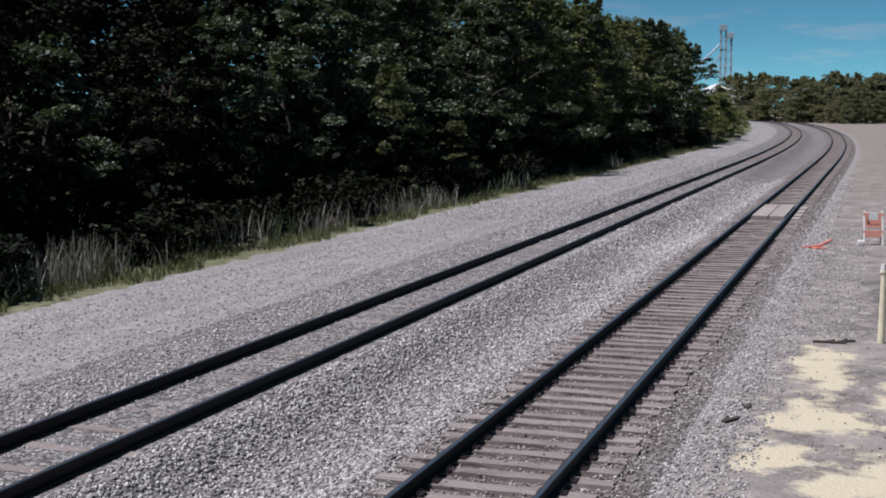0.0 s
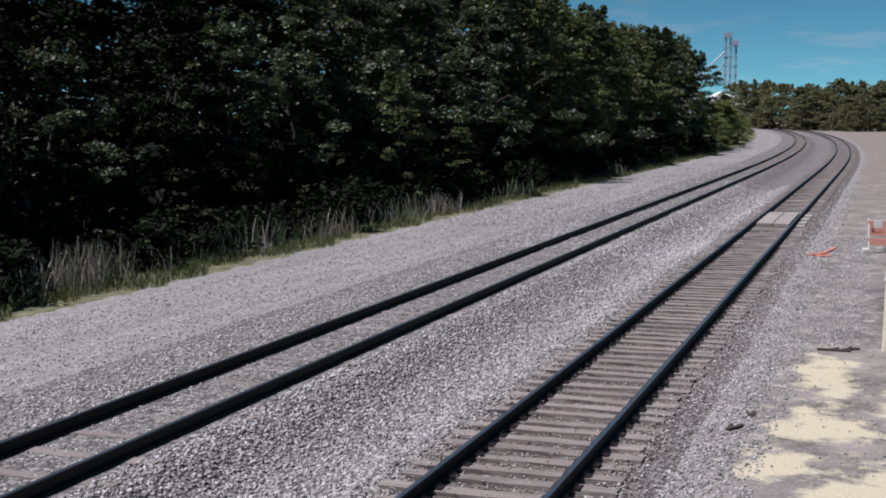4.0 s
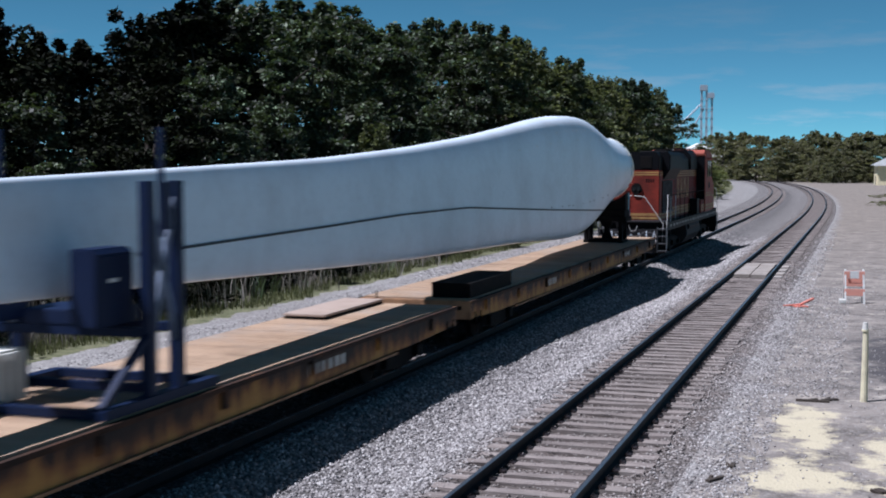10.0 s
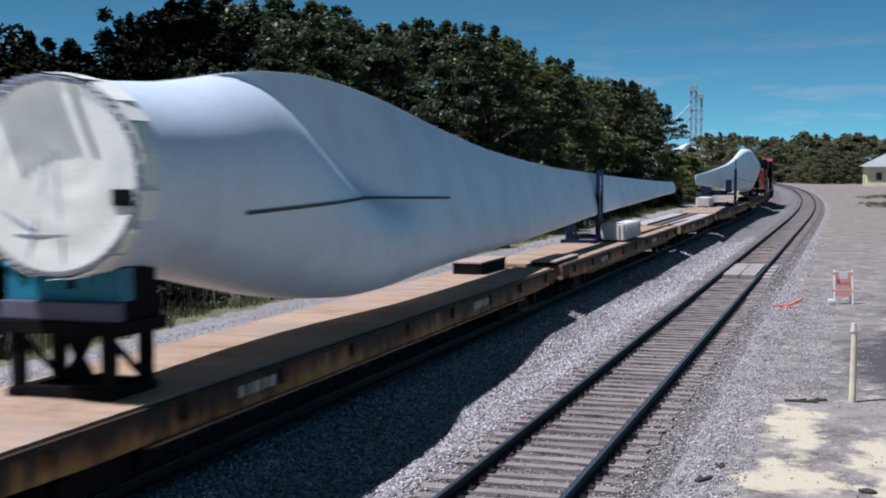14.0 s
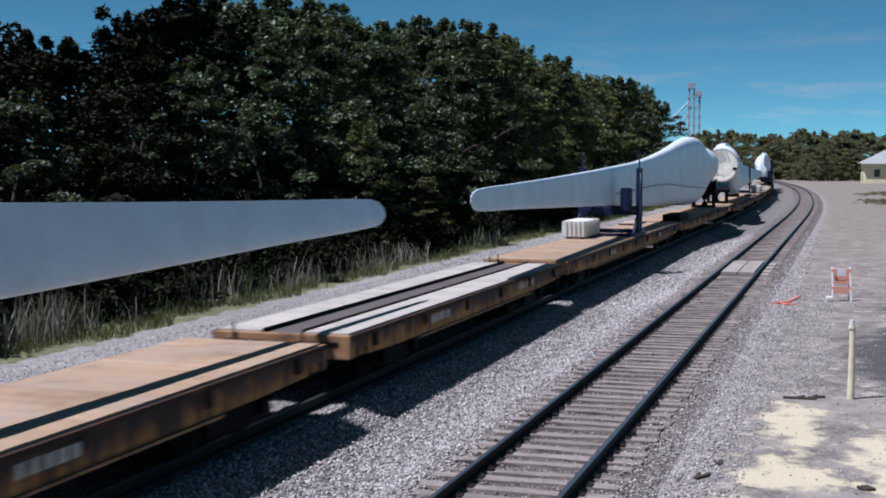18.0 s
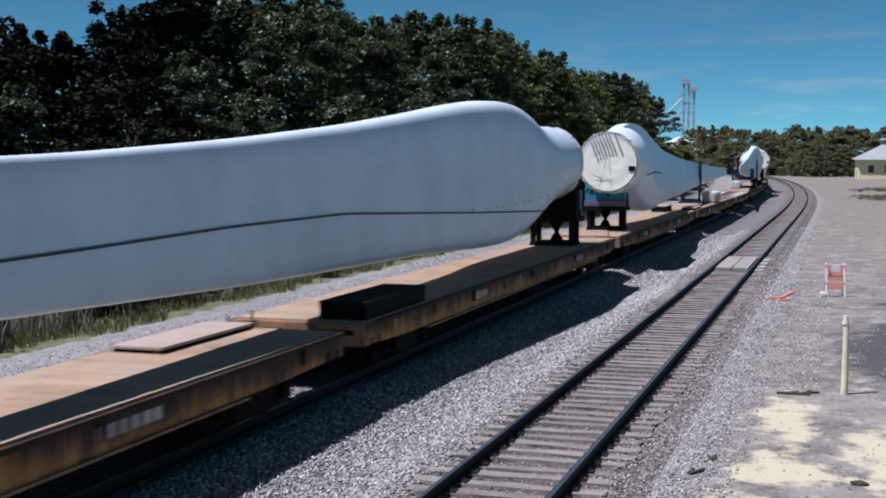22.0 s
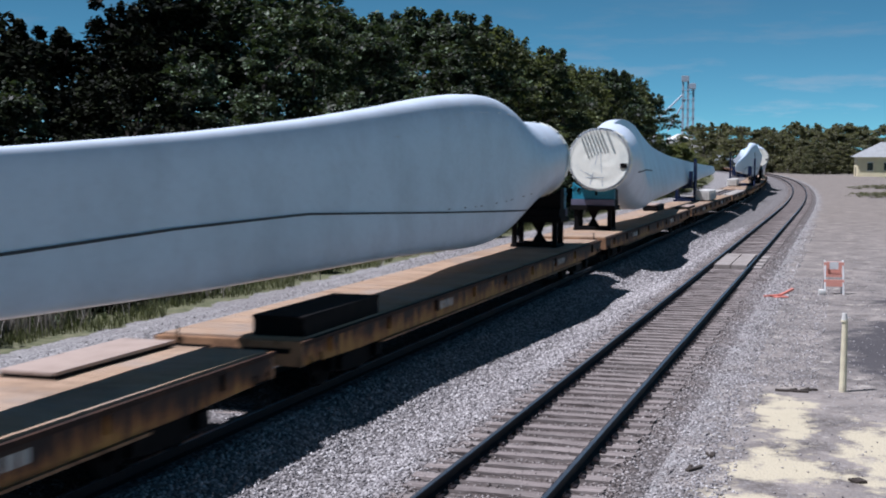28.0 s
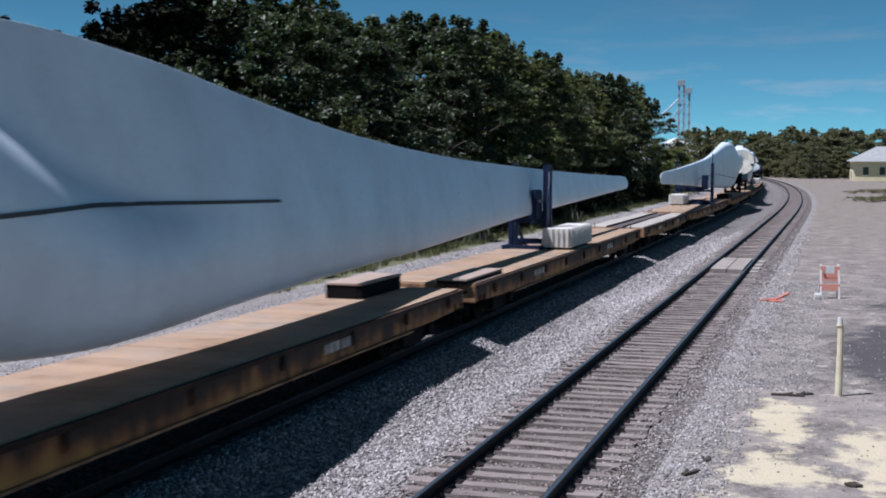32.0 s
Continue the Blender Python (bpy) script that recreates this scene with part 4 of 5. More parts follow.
    for x in (-0.1, 0.1):
        part("lens", rod((x, -9.21, 3.12), (x, -9.17, 3.12), 0.08, 12), M_GLASS, rad)
    for i in range(4):
        part("number_bar", box(-0.82 + i * 0.10, -0.76 + i * 0.10, -9.106, -9.10, 3.38, 3.52), M_BLACK, rad)
        part("number_bar", box(0.42 + i * 0.10, 0.48 + i * 0.10, -9.106, -9.10, 3.38, 3.52), M_BLACK, rad)
    for z in (2.4, 2.6, 2.8, 3.0, 3.2):
        part("rung", pipe([(-0.62, -9.10, z), (-0.62, -9.17, z), (-0.34, -9.17, z), (-0.34, -9.10, z)], 0.014), M_DARK, rad)
    # cab and nose
    part("cab_rear_wall", box(-1.46, 1.46, 4.135, 4.15, 1.82, 4.5), M_BLACK, c)
    cab = part("cab", extrude_x([(4.15, 1.80), (4.15, 4.55), (4.5, 4.72), (6.7, 4.72), (7.25, 4.50), (7.25, 3.95), (7.25, 1.80)], -1.50, 1.50, 0.03), M_CAB, c, "orange crew cab paled by painted glare, with a pale roof edge")
    part("cab_roof", extrude_x([(4.1, 4.56), (4.5, 4.74), (6.7, 4.74), (7.45, 4.50), (7.45, 4.56), (6.72, 4.82), (4.45, 4.82), (4.1, 4.64)], -1.42, 1.42), M_CAB, cab)
    for sx in (-1, 1):
        for y0, y1 in ((5.05, 5.85), (5.95, 6.75)):
            part("side_window", box(sx * 1.495, sx * 1.512, y0, y1, 3.52, 4.28, 0.02), M_GLASS, cab)
        for y in (5.0, 5.9, 6.8):
            part("window_post", box(sx * 1.50, sx * 1.53, y - 0.03, y + 0.03, 3.48, 4.32), M_GREY, cab)
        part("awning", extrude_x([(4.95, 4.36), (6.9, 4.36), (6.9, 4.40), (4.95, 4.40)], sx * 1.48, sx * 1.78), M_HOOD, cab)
        for i in range(4):
            part("number_bar", box(sx * 1.50, sx * 1.506, 5.5 + i * 0.22, 5.64 + i * 0.22, 2.95, 3.25), M_BLACK, cab)
        for z0, z1 in ((1.92, 2.02), (2.07, 2.17), (2.55, 2.63), (2.68, 2.74)):
            part("stripe", box(sx * 1.50, sx * 1.507, 4.2, 7.2, z0, z1), M_YELLOW, cab)
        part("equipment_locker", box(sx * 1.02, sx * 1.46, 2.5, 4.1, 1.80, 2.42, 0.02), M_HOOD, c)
        for z0, z1 in ((1.90, 1.97), (2.01, 2.08), (2.12, 2.19)):
            part("locker_stripe", box(sx * 1.46, sx * 1.467, 2.55, 4.05, z0, z1), M_YELLOW, c)
        # Solid block; the step notch's darkness is put into its black colour.
        part("step_recess", box(sx * 1.0, sx * 1.40, 1.5, 2.48, 1.80, 2.50, 0.02), M_BLACK, c)
        part("fuel_gauge_plate", box(sx * 1.42, sx * 1.425, -1.0, -0.4, 1.0, 1.3), M_GREY, c)
    for x in (-0.95, 0, 0.95):
        part("windscreen", box(x - 0.42, x + 0.42, 7.245, 7.262, 3.72, 4.35, 0.02), M_GLASS, cab)
    nose = part("nose", extrude_x([(7.25, 1.80), (7.25, 3.62), (7.6, 3.60), (8.75, 3.05), (8.85, 1.80)], -1.45, 1.45, 0.05), M_CAB, c, "broad orange nose paled by painted glare")
    for z0, z1 in ((1.92, 2.02), (2.07, 2.17), (2.5, 2.58)):
        for sx in (-1, 1):
            part("stripe", box(sx * 1.45, sx * 1.457, 7.3, 8.7, z0, z1), M_YELLOW, nose)
    for x in (-0.18, 0.18):
        part("headlight", rod((x, 7.22, 4.48), (x, 7.36, 4.46), 0.12, 14), M_WHITE, cab)
    # ends: pilots, steps, couplers, handrails
    for sy in (-1, 1):
        pil = part("pilot", extrude_y([(-1.4, 0.45), (1.4, 0.45), (1.5, 0.8), (1.5, 1.5), (-1.5, 1.5), (-1.5, 0.8)], sy * 9.7, sy * 9.95, 0.02), M_BLACK if sy > 0 else M_GREY, c)
        part("drawbar", box(-0.16, 0.16, sy * 9.9, sy * 10.7, 0.86, 1.08, 0.04), M_DARK, pil)
        part("porch", box(-1.48, 1.48, sy * 8.9, sy * 9.95, 1.80, 1.86, 0.01), M_GREY, c)
        for sx in (-1, 1):
            bm = bmesh.new()
            for i in range(4):
                box(sx * 1.1, sx * 1.5, sy * (9.98), sy * (10.25), 0.55 + i * 0.32, 0.59 + i * 0.32, 0, bm)
            for x in (1.1, 1.5):
                box(sx * x, sx * (x + 0.02), sy * 9.96, sy * 10.27, 0.5, 1.6, 0, bm)
            part("step_well", bm, M_STEP, pil)
            # white grab rails at the corners
            part("corner_handrail", pipe([(sx * 1.52, sy * 10.20, 0.62), (sx * 1.52, sy * 10.15, 1.75), (sx * 1.50, sy * 9.75, 2.70), (sx * 1.47, sy * 9.6, 2.88), (sx * 1.46, sy * 9.25, 2.88)], 0.019), M_HANDRAIL, c, "white painted grab rail")
            part("porch_rail", pipe([(sx * 1.30, sy * 10.0, 0.95), (sx * 1.34, sy * 10.0, 1.75), (sx * 0.50, sy * 9.97, 2.82), (sx * 0.05, sy * 9.97, 2.86)], 0.017), M_HANDRAIL, c, "white painted grab rail")
            part("hose", pipe([(sx * 0.95, sy * 9.97, 1.42), (sx * 0.9, sy * 10.1, 1.12), (sx * 0.72, sy * 10.15, 1.05), (sx * 0.62, sy * 10.12, 1.2), (sx * 0.6, sy * 9.98, 1.42)], 0.022), M_GALV, pil, "pale looped air hose")
        part("centre_chain", pipe([(-0.2, sy * 9.98, 1.66), (-0.1, sy * 9.99, 1.42), (0.1, sy * 9.99, 1.42), (0.2, sy * 9.98, 1.66)], 0.014), M_MARK, pil)
        part("uncoupling_lever", pipe([(-1.3, sy * 9.99, 1.30), (-0.5, sy * 10.02, 1.38), (-0.2, sy * 10.05, 1.2), (0.2, sy * 10.05, 1.2), (0.5, sy * 10.02, 1.38), (1.3, sy * 9.99, 1.30)], 0.016), M_STEP, pil)
        part("bumper_bar", box(-1.2, 1.2, sy * 9.96, sy * 10.06, 0.86, 0.95, 0.02), M_STEP, pil, "worn steel bumper bar")
        for k in range(7):
            x = -1.1 + k * 0.34
            part("hose_valve", rod((x, sy * 9.97, 1.30 - 0.05 * (k % 2)), (x, sy * 10.06, 1.30 - 0.05 * (k % 2)), 0.045, 8), M_GALV, pil)
            part("hose_end", pipe([(x + 0.06, sy * 10.02, 1.28), (x + 0.10, sy * 10.1, 0.98 - 0.08 * (k % 3)), (x + 0.02, sy * 10.12, 0.78)], 0.022), M_STEP if k % 2 else M_MARK, pil)
        part("mu_cable_box", box(-0.75, -0.3, sy * 9.96, sy * 10.05, 1.55, 1.85, 0.02), M_DARK, pil)
    for sx in (-1, 1):
        rail = part("side_handrail", pipe([(sx * 1.46, -8.7, 2.86), (sx * 1.46, 4.0, 2.86)], 0.022), M_DARK, c)
        for i in range(9):
            y = -8.6 + i * 1.56
            part("stanchion", rod((sx * 1.46, y, 1.80), (sx * 1.46, y, 2.88), 0.014, 6), M_GALV if i < 2 else M_DARK, rail)
    tank = part("fuel_tank", extrude_y([(-1.35, 1.48), (1.35, 1.48), (1.42, 0.9), (1.15, 0.48), (-1.15, 0.48), (-1.42, 0.9)], -2.6, 2.8, 0.04), M_GREY, c, "grey fuel tank")
    for sx in (-1, 1):
        part("air_tank", rod((sx * 1.32, -2.2, 1.30), (sx * 1.32, 1.6, 1.30), 0.17, 14), M_GREY, tank)
    for sy in (-1, 1):
        bogie(c, sy * 6.1, 1.9, 0.52, 3, "dark three-axle locomotive bogie", 0.34)
    # the body stands somewhat taller over the walkway
    for k in c.children_recursive:
        for v in k.data.vertices:
            if v.co.z > 1.8:
                v.co.z = 1.8 + (v.co.z - 1.8) * 1.115
    part("roof_horn", box(-0.3, 0.3, 4.9, 5.2, 5.16, 5.30, 0.03), M_DARK, cab)
    return c


# ---- the train ----
engine = locomotive()
rides(engine, 10.9, 6.1)
car_root = flat_car(FLAT, M_DECK, "red-brown planked deck", False, "long flat car with a red-brown planked deck and rusty yellow sills", 1)
car_hold = flat_car(FLAT, M_DECK, "red-brown planked deck", False, "long flat car with a red-brown deck carrying a blade stand", 2)
car_idle = flat_car(IDLER, M_DECKW, "bleached plank deck with a steel channel", True, "short flat car with a bleached plank deck and steel channel", 3)
blade_first = turbine_blade("long white turbine blade lying edge up behind the locomotive", -0.25, PROFILE)
blade_0 = turbine_blade("long white turbine blade lying edge up across two flat cars", -0.25, NECKED)
blade_1 = turbine_blade("white turbine blade lying edge up with its root covered", 0.6, PROFILE)
cradle_0 = root_cradle()
stand_0 = blade_stand(1.22, 0.0, "dark blue braced steel frame clamping a turbine blade")
stand_1 = blade_stand(0.60, 0.50, "narrow dark blue braced frame holding a turbine blade", (0.28, 1.12), 4.2)
blocks_a = ballast_blocks(3, "row of three pale ribbed concrete blocks on the deck")
blocks_b = ballast_blocks(4, "row of four pale ribbed concrete blocks on the deck")
plate_dark = bridge_plate(0.95, 3.6, 0.34, M_DARK, "raised black steel bridge plate on the car end")
plate_flat = bridge_plate(0.9, 3.2, 0.10, M_PLATE, "flat rusty steel bridge plate on the car end")
plate_box = bridge_plate(0.85, 2.6, 0.34, M_PLATE, "raised brown bridge plate with dark sides on the car end")
plate_pale = bridge_plate(0.8, 3.4, 0.12, M_PLATE, "pale brown bridge plate on the car end")
used = set()


def once(ob):
    """The thing itself at first, a copy of it after that."""
    if ob in used:
        return copy_thing(ob, pose(0, 0, 0))
    used.add(ob)
    return ob


def beside(ob, dx):
    """Moves a thing's parts off the centre of its car."""
    for k in ob.children:
        k.matrix_basis = pose(dx, 0, 0) @ k.matrix_basis
    return ob


for ob, dx in ((blocks_a, -0.82), (blocks_b, 0.66), (plate_dark, 0.80), (plate_flat, -0.70), (plate_box, -0.45), (plate_pale, 0.78)):
    beside(ob, dx)
for n in range(4):
    s = HEAD + n * UNIT
    rides(once(car_root), s + FLAT / 2, 10.4)
    rides(once(car_hold), s + FLAT * 1.5, 10.4)
    # the blade's own middle is its root: it sits on the cradle and the stand
    b = blade_first if n == 0 else once(blade_0)
    MOVING.append((b, s + (3.6, 4.0, 4.7, 4.1)[n], 0.0, ("blade_back", 0.31, (-0.15, -0.03, -0.03, -0.03)[n])))
    b.scale = (1.0, (0.967, 0.985, 0.992, 0.975)[n], 1.0)
    rides(once(cradle_0), s + (4.6, 4.6, 5.1, 4.8)[n], 0.6)
    rides(once(stand_0), s + 40.6, 0.6)
    rides(once(blocks_a), s + 42.7, 1.2)
    rides(once(plate_dark), s + 25.4, 1.2)
    rides(once(plate_flat), s + 30.4, 1.2)
    rides(once(car_idle), s + 2 * FLAT + IDLER / 2, 6.2)
    rides(once(car_hold), s + 2 * FLAT + IDLER + FLAT / 2, 10.4, True)
    rides(once(car_root), s + UNIT - FLAT / 2, 10.4, True)
    b = once(blade_1)
    MOVING.append((b, s + (126.4, 127.0, 126.0, 126.5)[n], 0.0, ("blade_ahead", (180.1, 180.1, 180.75, 180.55)[n], (0.2, 0.06, 0.12, 0.1)[n])))
    b.scale = (1.0, (1.002, 0.975, 0.96, 0.98)[n], 1.0)
    rides(once(cradle_0), s + (125.3, 125.1, 124.8, 125.4)[n], 0.6, True)
    rides(once(stand_1), s + (89.3, 89.3, 88.9, 88.2)[n], 0.6, True)
    rides(once(blocks_b), s + 87.4, 1.2)
    rides(once(plate_box), s + 104.6, 1.2)
    rides(once(plate_pale), s + 100.2, 1.2)


def blade_pose(t, s, way):
    """A blade's pose: its root on the cradle, its middle on the stand."""
    r, _ = on_line(front(t) - s)
    h, _ = on_line(front(t) - s + (-36.0 if way[0] == "blade_back" else 36.0))
    d = (r - h) if way[0] == "blade_back" else (h - r)
    a = math.degrees(math.atan2(-d.x, d.y))
    return pose(r.x - (0.35 if way[0] == "blade_back" else -0.38), r.y, 0, 0, 0, a + way[1]) @ pose(0, 0, 4.17, way[2], 0, 0) @ pose(0, 0, -4.17)


for ob, s, half, way in MOVING:
    if isinstance(way, tuple):
        long_way = ob.scale.copy()
        ob.matrix_basis = blade_pose(0.0, s, way)
        ob.scale = long_way

# ---- things in the yard ----
def barricade(m):
    c = thing("barricade", "small folding barricade with red and white boards", "barricade", m=m)
    for y in (-0.10, 0.10):
        for x in (-0.27, 0.27):
            part("leg", beam((x * 1.05, y * 2.4, -0.05), (x, y * 0.3, 1.02), 0.05, 0.04), M_WHITE, c)
    part("top_board", box(-0.31, 0.31, -0.075, -0.045, 0.74, 0.98, 0.008), M_WHITE, c, "white board with faded red ends")
    part("end_patch", box(-0.31, -0.14, -0.081, -0.075, 0.75, 0.97), M_PINK, c)
    part("end_patch", box(0.14, 0.31, -0.081, -0.075, 0.75, 0.97), M_PINK, c)
    part("lower_board", box(-0.31, 0.31, -0.185, -0.155, 0.20, 0.42, 0.008), M_PINK, c)
    part("middle_brace", box(-0.29, 0.29, -0.13, -0.11, 0.5, 0.58, 0.006), M_PINK, c)
    part("back_board", box(-0.29, 0.29, 0.05, 0.08, 0.50, 0.98, 0.008), M_PINK, c, "faded red board")
    part("sandbag", box(-0.46, -0.26, -0.30, 0.0, -0.05, 0.10, 0.04), M_CONC, c)
    return c


barricade(pose(-0.28, 42.6, 0, 0, 0, 8))

red = thing("fallen_marker", "broken red plastic marker lying on the gravel", "marker", m=pose(-1.80, 41.0, 0, 0, 0, 25))
part("base", box(-0.25, 0.15, -0.22, 0.22, -0.052, 0.0, 0.02), M_RED, red)
part("arm", beam((-0.1, 0.0, 0.0), (0.42, 0.1, 0.20), 0.10, 0.05), M_RED, red)
part("fin", beam((-0.5, 0.2, -0.02), (0.0, 0.0, 0.04), 0.12, 0.04), M_RED, red)

post = thing("marker_post", "chipped yellow wooden marker post standing in the yard", "post", m=pose(0.05, 24.8, 0))
part("shaft", rod((0, 0, -0.06), (0.012, 0, 1.28), 0.068, 12, None, 0.052), M_POST, post)
part("collar", rod((0, 0, 1.26), (0, 0, 1.29), 0.066, 14), M_POST, post)
part("cap", rod((0, 0, 1.29), (0, 0, 1.42), 0.056, 12, None, 0.04), M_CONC, post, "grey weathered cap")

for i, (x, y, sx, sy) in enumerate(((-0.85, 24.5, 0.30, 0.05), (-0.55, 24.7, 0.16, 0.04), (-1.9, 17.9, 0.18, 0.04), (-1.75, 18.8, 0.12, 0.035), (0.28, 17.9, 0.10, 0.06))):
    b = thing("scrap_wood", "dark splintered scrap of wood on the gravel", "debris", "yard scraps", m=pose(x, y, 0, 0, 0, 30 * i))
    part("splinter", box(-sx, sx, -sy, sy, -0.052, -0.01, 0.012), M_BARK, b)
    part("chip", beam((-sx * 0.6, sy, -0.045), (sx * 0.3, sy * 2.4, -0.01), 0.04, 0.03), M_BARK, b)

# crossing boards laid over the nearer track
cross = thing("track_crossing", "dusty concrete and plank crossing panels between the rails", "crossing", m=pose(0, 0, 0))
for y0, y1, mat in ((50.6, 57.0, M_CROSSING),):
    k = int((y1 - y0) / 0.6)
    for i in range(k):
        for x0, x1 in ((-4.76, -4.17), (-4.13, -3.54)):
            part("crossing_plank", box(x0, x1, y0 + i * 0.6, y0 + i * 0.6 + 0.596, -0.01, 0.128 + 0.005 * ((i * 7) % 3 - 1)), mat, cross)
        if i % 3 != 1:
            part("approach_plank", box(-3.28, -2.98, y0 + i * 0.6, y0 + i * 0.6 + 0.596, -0.03, 0.06 + 0.012 * ((i * 5) % 3 - 1)), mat, cross)


# ---- far buildings ----
def station_house(m):
    c = thing("house", "low cream house with grey hipped roof beyond the yard", "house", m=m)
    for name, b in (("wall_front", box(0, 16, -0.1, 0.1, -0.06, 4.4)), ("wall_back", box(0, 16, 8.9, 9.1, -0.06, 4.4)), ("wall_side", box(-0.1, 0.1, 0.1, 8.9, -0.06, 4.4)), ("wall_end", box(15.9, 16.1, 0.1, 8.9, -0.06, 4.4))):
        part(name, b, M_WALL, c)
    bm = bmesh.new()
    v = [bm.verts.new(p) for p in ((-0.9, -1.0, 4.35), (16.9, -1.0, 4.35), (16.9, 10.0, 4.35), (-0.9, 10.0, 4.35), (5.2, 4.5, 7.6), (10.8, 4.5, 7.6))]
    for f in ((0, 1, 5, 4), (1, 2, 5), (2, 3, 4, 5), (3, 0, 4), (3, 2, 1, 0)):
        bm.faces.new([v[i] for i in f])
    part("roof", bm, M_ROOF, c, "grey shingled hip roof")
    part("eaves_board", box(-0.9, 16.9, -1.05, -1.0, 4.2, 4.37), M_WHITE, c)
    for x in (2.0, 5.5, 9.0, 12.5):
        w = part("window", box(x, x + 1.2, -0.14, -0.10, 1.3, 3.0), M_GLASS, c)
        part("casing", box(x - 0.12, x + 1.32, -0.16, -0.10, 3.0, 3.15), M_WHITE, w)
        part("sill", box(x - 0.12, x + 1.32, -0.2, -0.10, 1.18, 1.3), M_WHITE, w)
    part("side_door", box(-0.16, -0.1, 3.5, 4.5, 0, 2.1), M_GREY, c)
    return c


station_house(pose(2.6, 300, 0, 0, 0, 4))


def elevator_tower(m):
    c = thing("grain_elevator", "tall galvanised grain elevator leg with white bins", "grain elevator", m=m)
    for x, h in ((-1.9, 31.0), (-0.2, 30.0), (1.6, 28.5)):
        part("leg_duct", box(x - 0.35, x + 0.35, -0.4, 0.4, 0, h, 0.05), M_GALV, c)
    part("head_house", box(-2.5, 0.1, -1.1, 1.1, 29.9, 31.9, 0.1), M_GALV, c)
    part("distributor", box(0.0, 2.4, -1.2, 1.2, 27.4, 29.2, 0.1), M_GALV, c)
    for i in range(9):
        z = 2 + i * 3.1
        part("tower_ring", box(-2.4, 2.1, -0.55, 0.55, z, z + 0.18), M_GALV, c)
        part("tower_brace", beam((-2.3, 0.5, z + 0.1), (2.0, 0.5, z + 3.0), 0.14, 0.14), M_GALV, c)
    part("spout", rod((-1.5, 0, 26.0), (-13.5, 0, 14.0), 0.3, 10), M_GALV, c, "slanting white grain spout")
    part("spout", rod((-1.0, 0, 24.0), (-7.0, 0, 13.0), 0.25, 10), M_GALV, c)
    for x, r, h in ((-13.0, 5.0, 10.5), (-3.0, 4.6, 10.2), (5.0, 4.2, 9.0)):
        b = part("bin", rod((x, 0, 0), (x, 0, h), r, 32), M_WHITE, c, "white grain bin")
        part("bin_roof", rod((x, 0, h), (x, 0, h + 1.8), r + 0.15, 32, None, 0.5), M_WHITE, b)
    return c


elevator_tower(pose(-52.0, 450, 0, 0, 0, 6))


# ---- trees ----
def crown_mesh(name, clumps, leaf, mat, seed):
    """Leaves in clumps: every clump is a flat, ragged spray that droops at its rim."""
    g = np.random.default_rng(seed)
    verts, faces = [], []
    k = 0
    for cx, cy, cz, r, cnt, flat in clumps:
        out = np.array((cx, cy, 0.0))
        out = out / (np.linalg.norm(out) + 0.01)
        p = g.normal(0, 1, (cnt, 3))
        p = p / np.linalg.norm(p, axis=1, keepdims=True) * (g.random((cnt, 1)) ** 0.45) * r * (1.0, 1.0, flat)
        p[:, 2] -= 0.22 * np.linalg.norm(p[:, :2], axis=1)
        p += (cx, cy, cz)
        d = g.normal(0, 1, (cnt, 3)) * (1, 1, 0.45) + out * 0.5 - (0, 0, 0.35)
        d /= np.linalg.norm(d, axis=1, keepdims=True)
        s = np.cross(d, g.normal(0, 0.55, (cnt, 3)) + (0, 0, 1.0))
        s /= np.linalg.norm(s, axis=1, keepdims=True) + 1e-6
        ln = leaf * g.uniform(0.6, 1.5, (cnt, 1))
        w = ln * g.uniform(0.45, 0.75, (cnt, 1))
        a, b, c, e = p - d * ln / 2, p + s * w / 2, p + d * ln / 2, p - s * w / 2
        verts.append(np.stack((a, b, c, e), 1).reshape(-1, 3))
        idx = np.arange(cnt)[:, None] * 4 + k + np.arange(4)
        faces.append(idx)
        k += cnt * 4
    me = bpy.data.meshes.new(name)
    v, f = np.concatenate(verts), np.concatenate(faces)
    me.vertices.add(len(v))
    me.vertices.foreach_set("co", v.ravel())
    me.loops.add(f.size)
    me.loops.foreach_set("vertex_index", f.ravel().astype(np.int32))
    me.polygons.add(len(f))
    me.polygons.foreach_set("loop_start", np.arange(0, f.size, 4, dtype=np.int32))
    me.update(calc_edges=True)
    me.materials.append(mat)
    return me


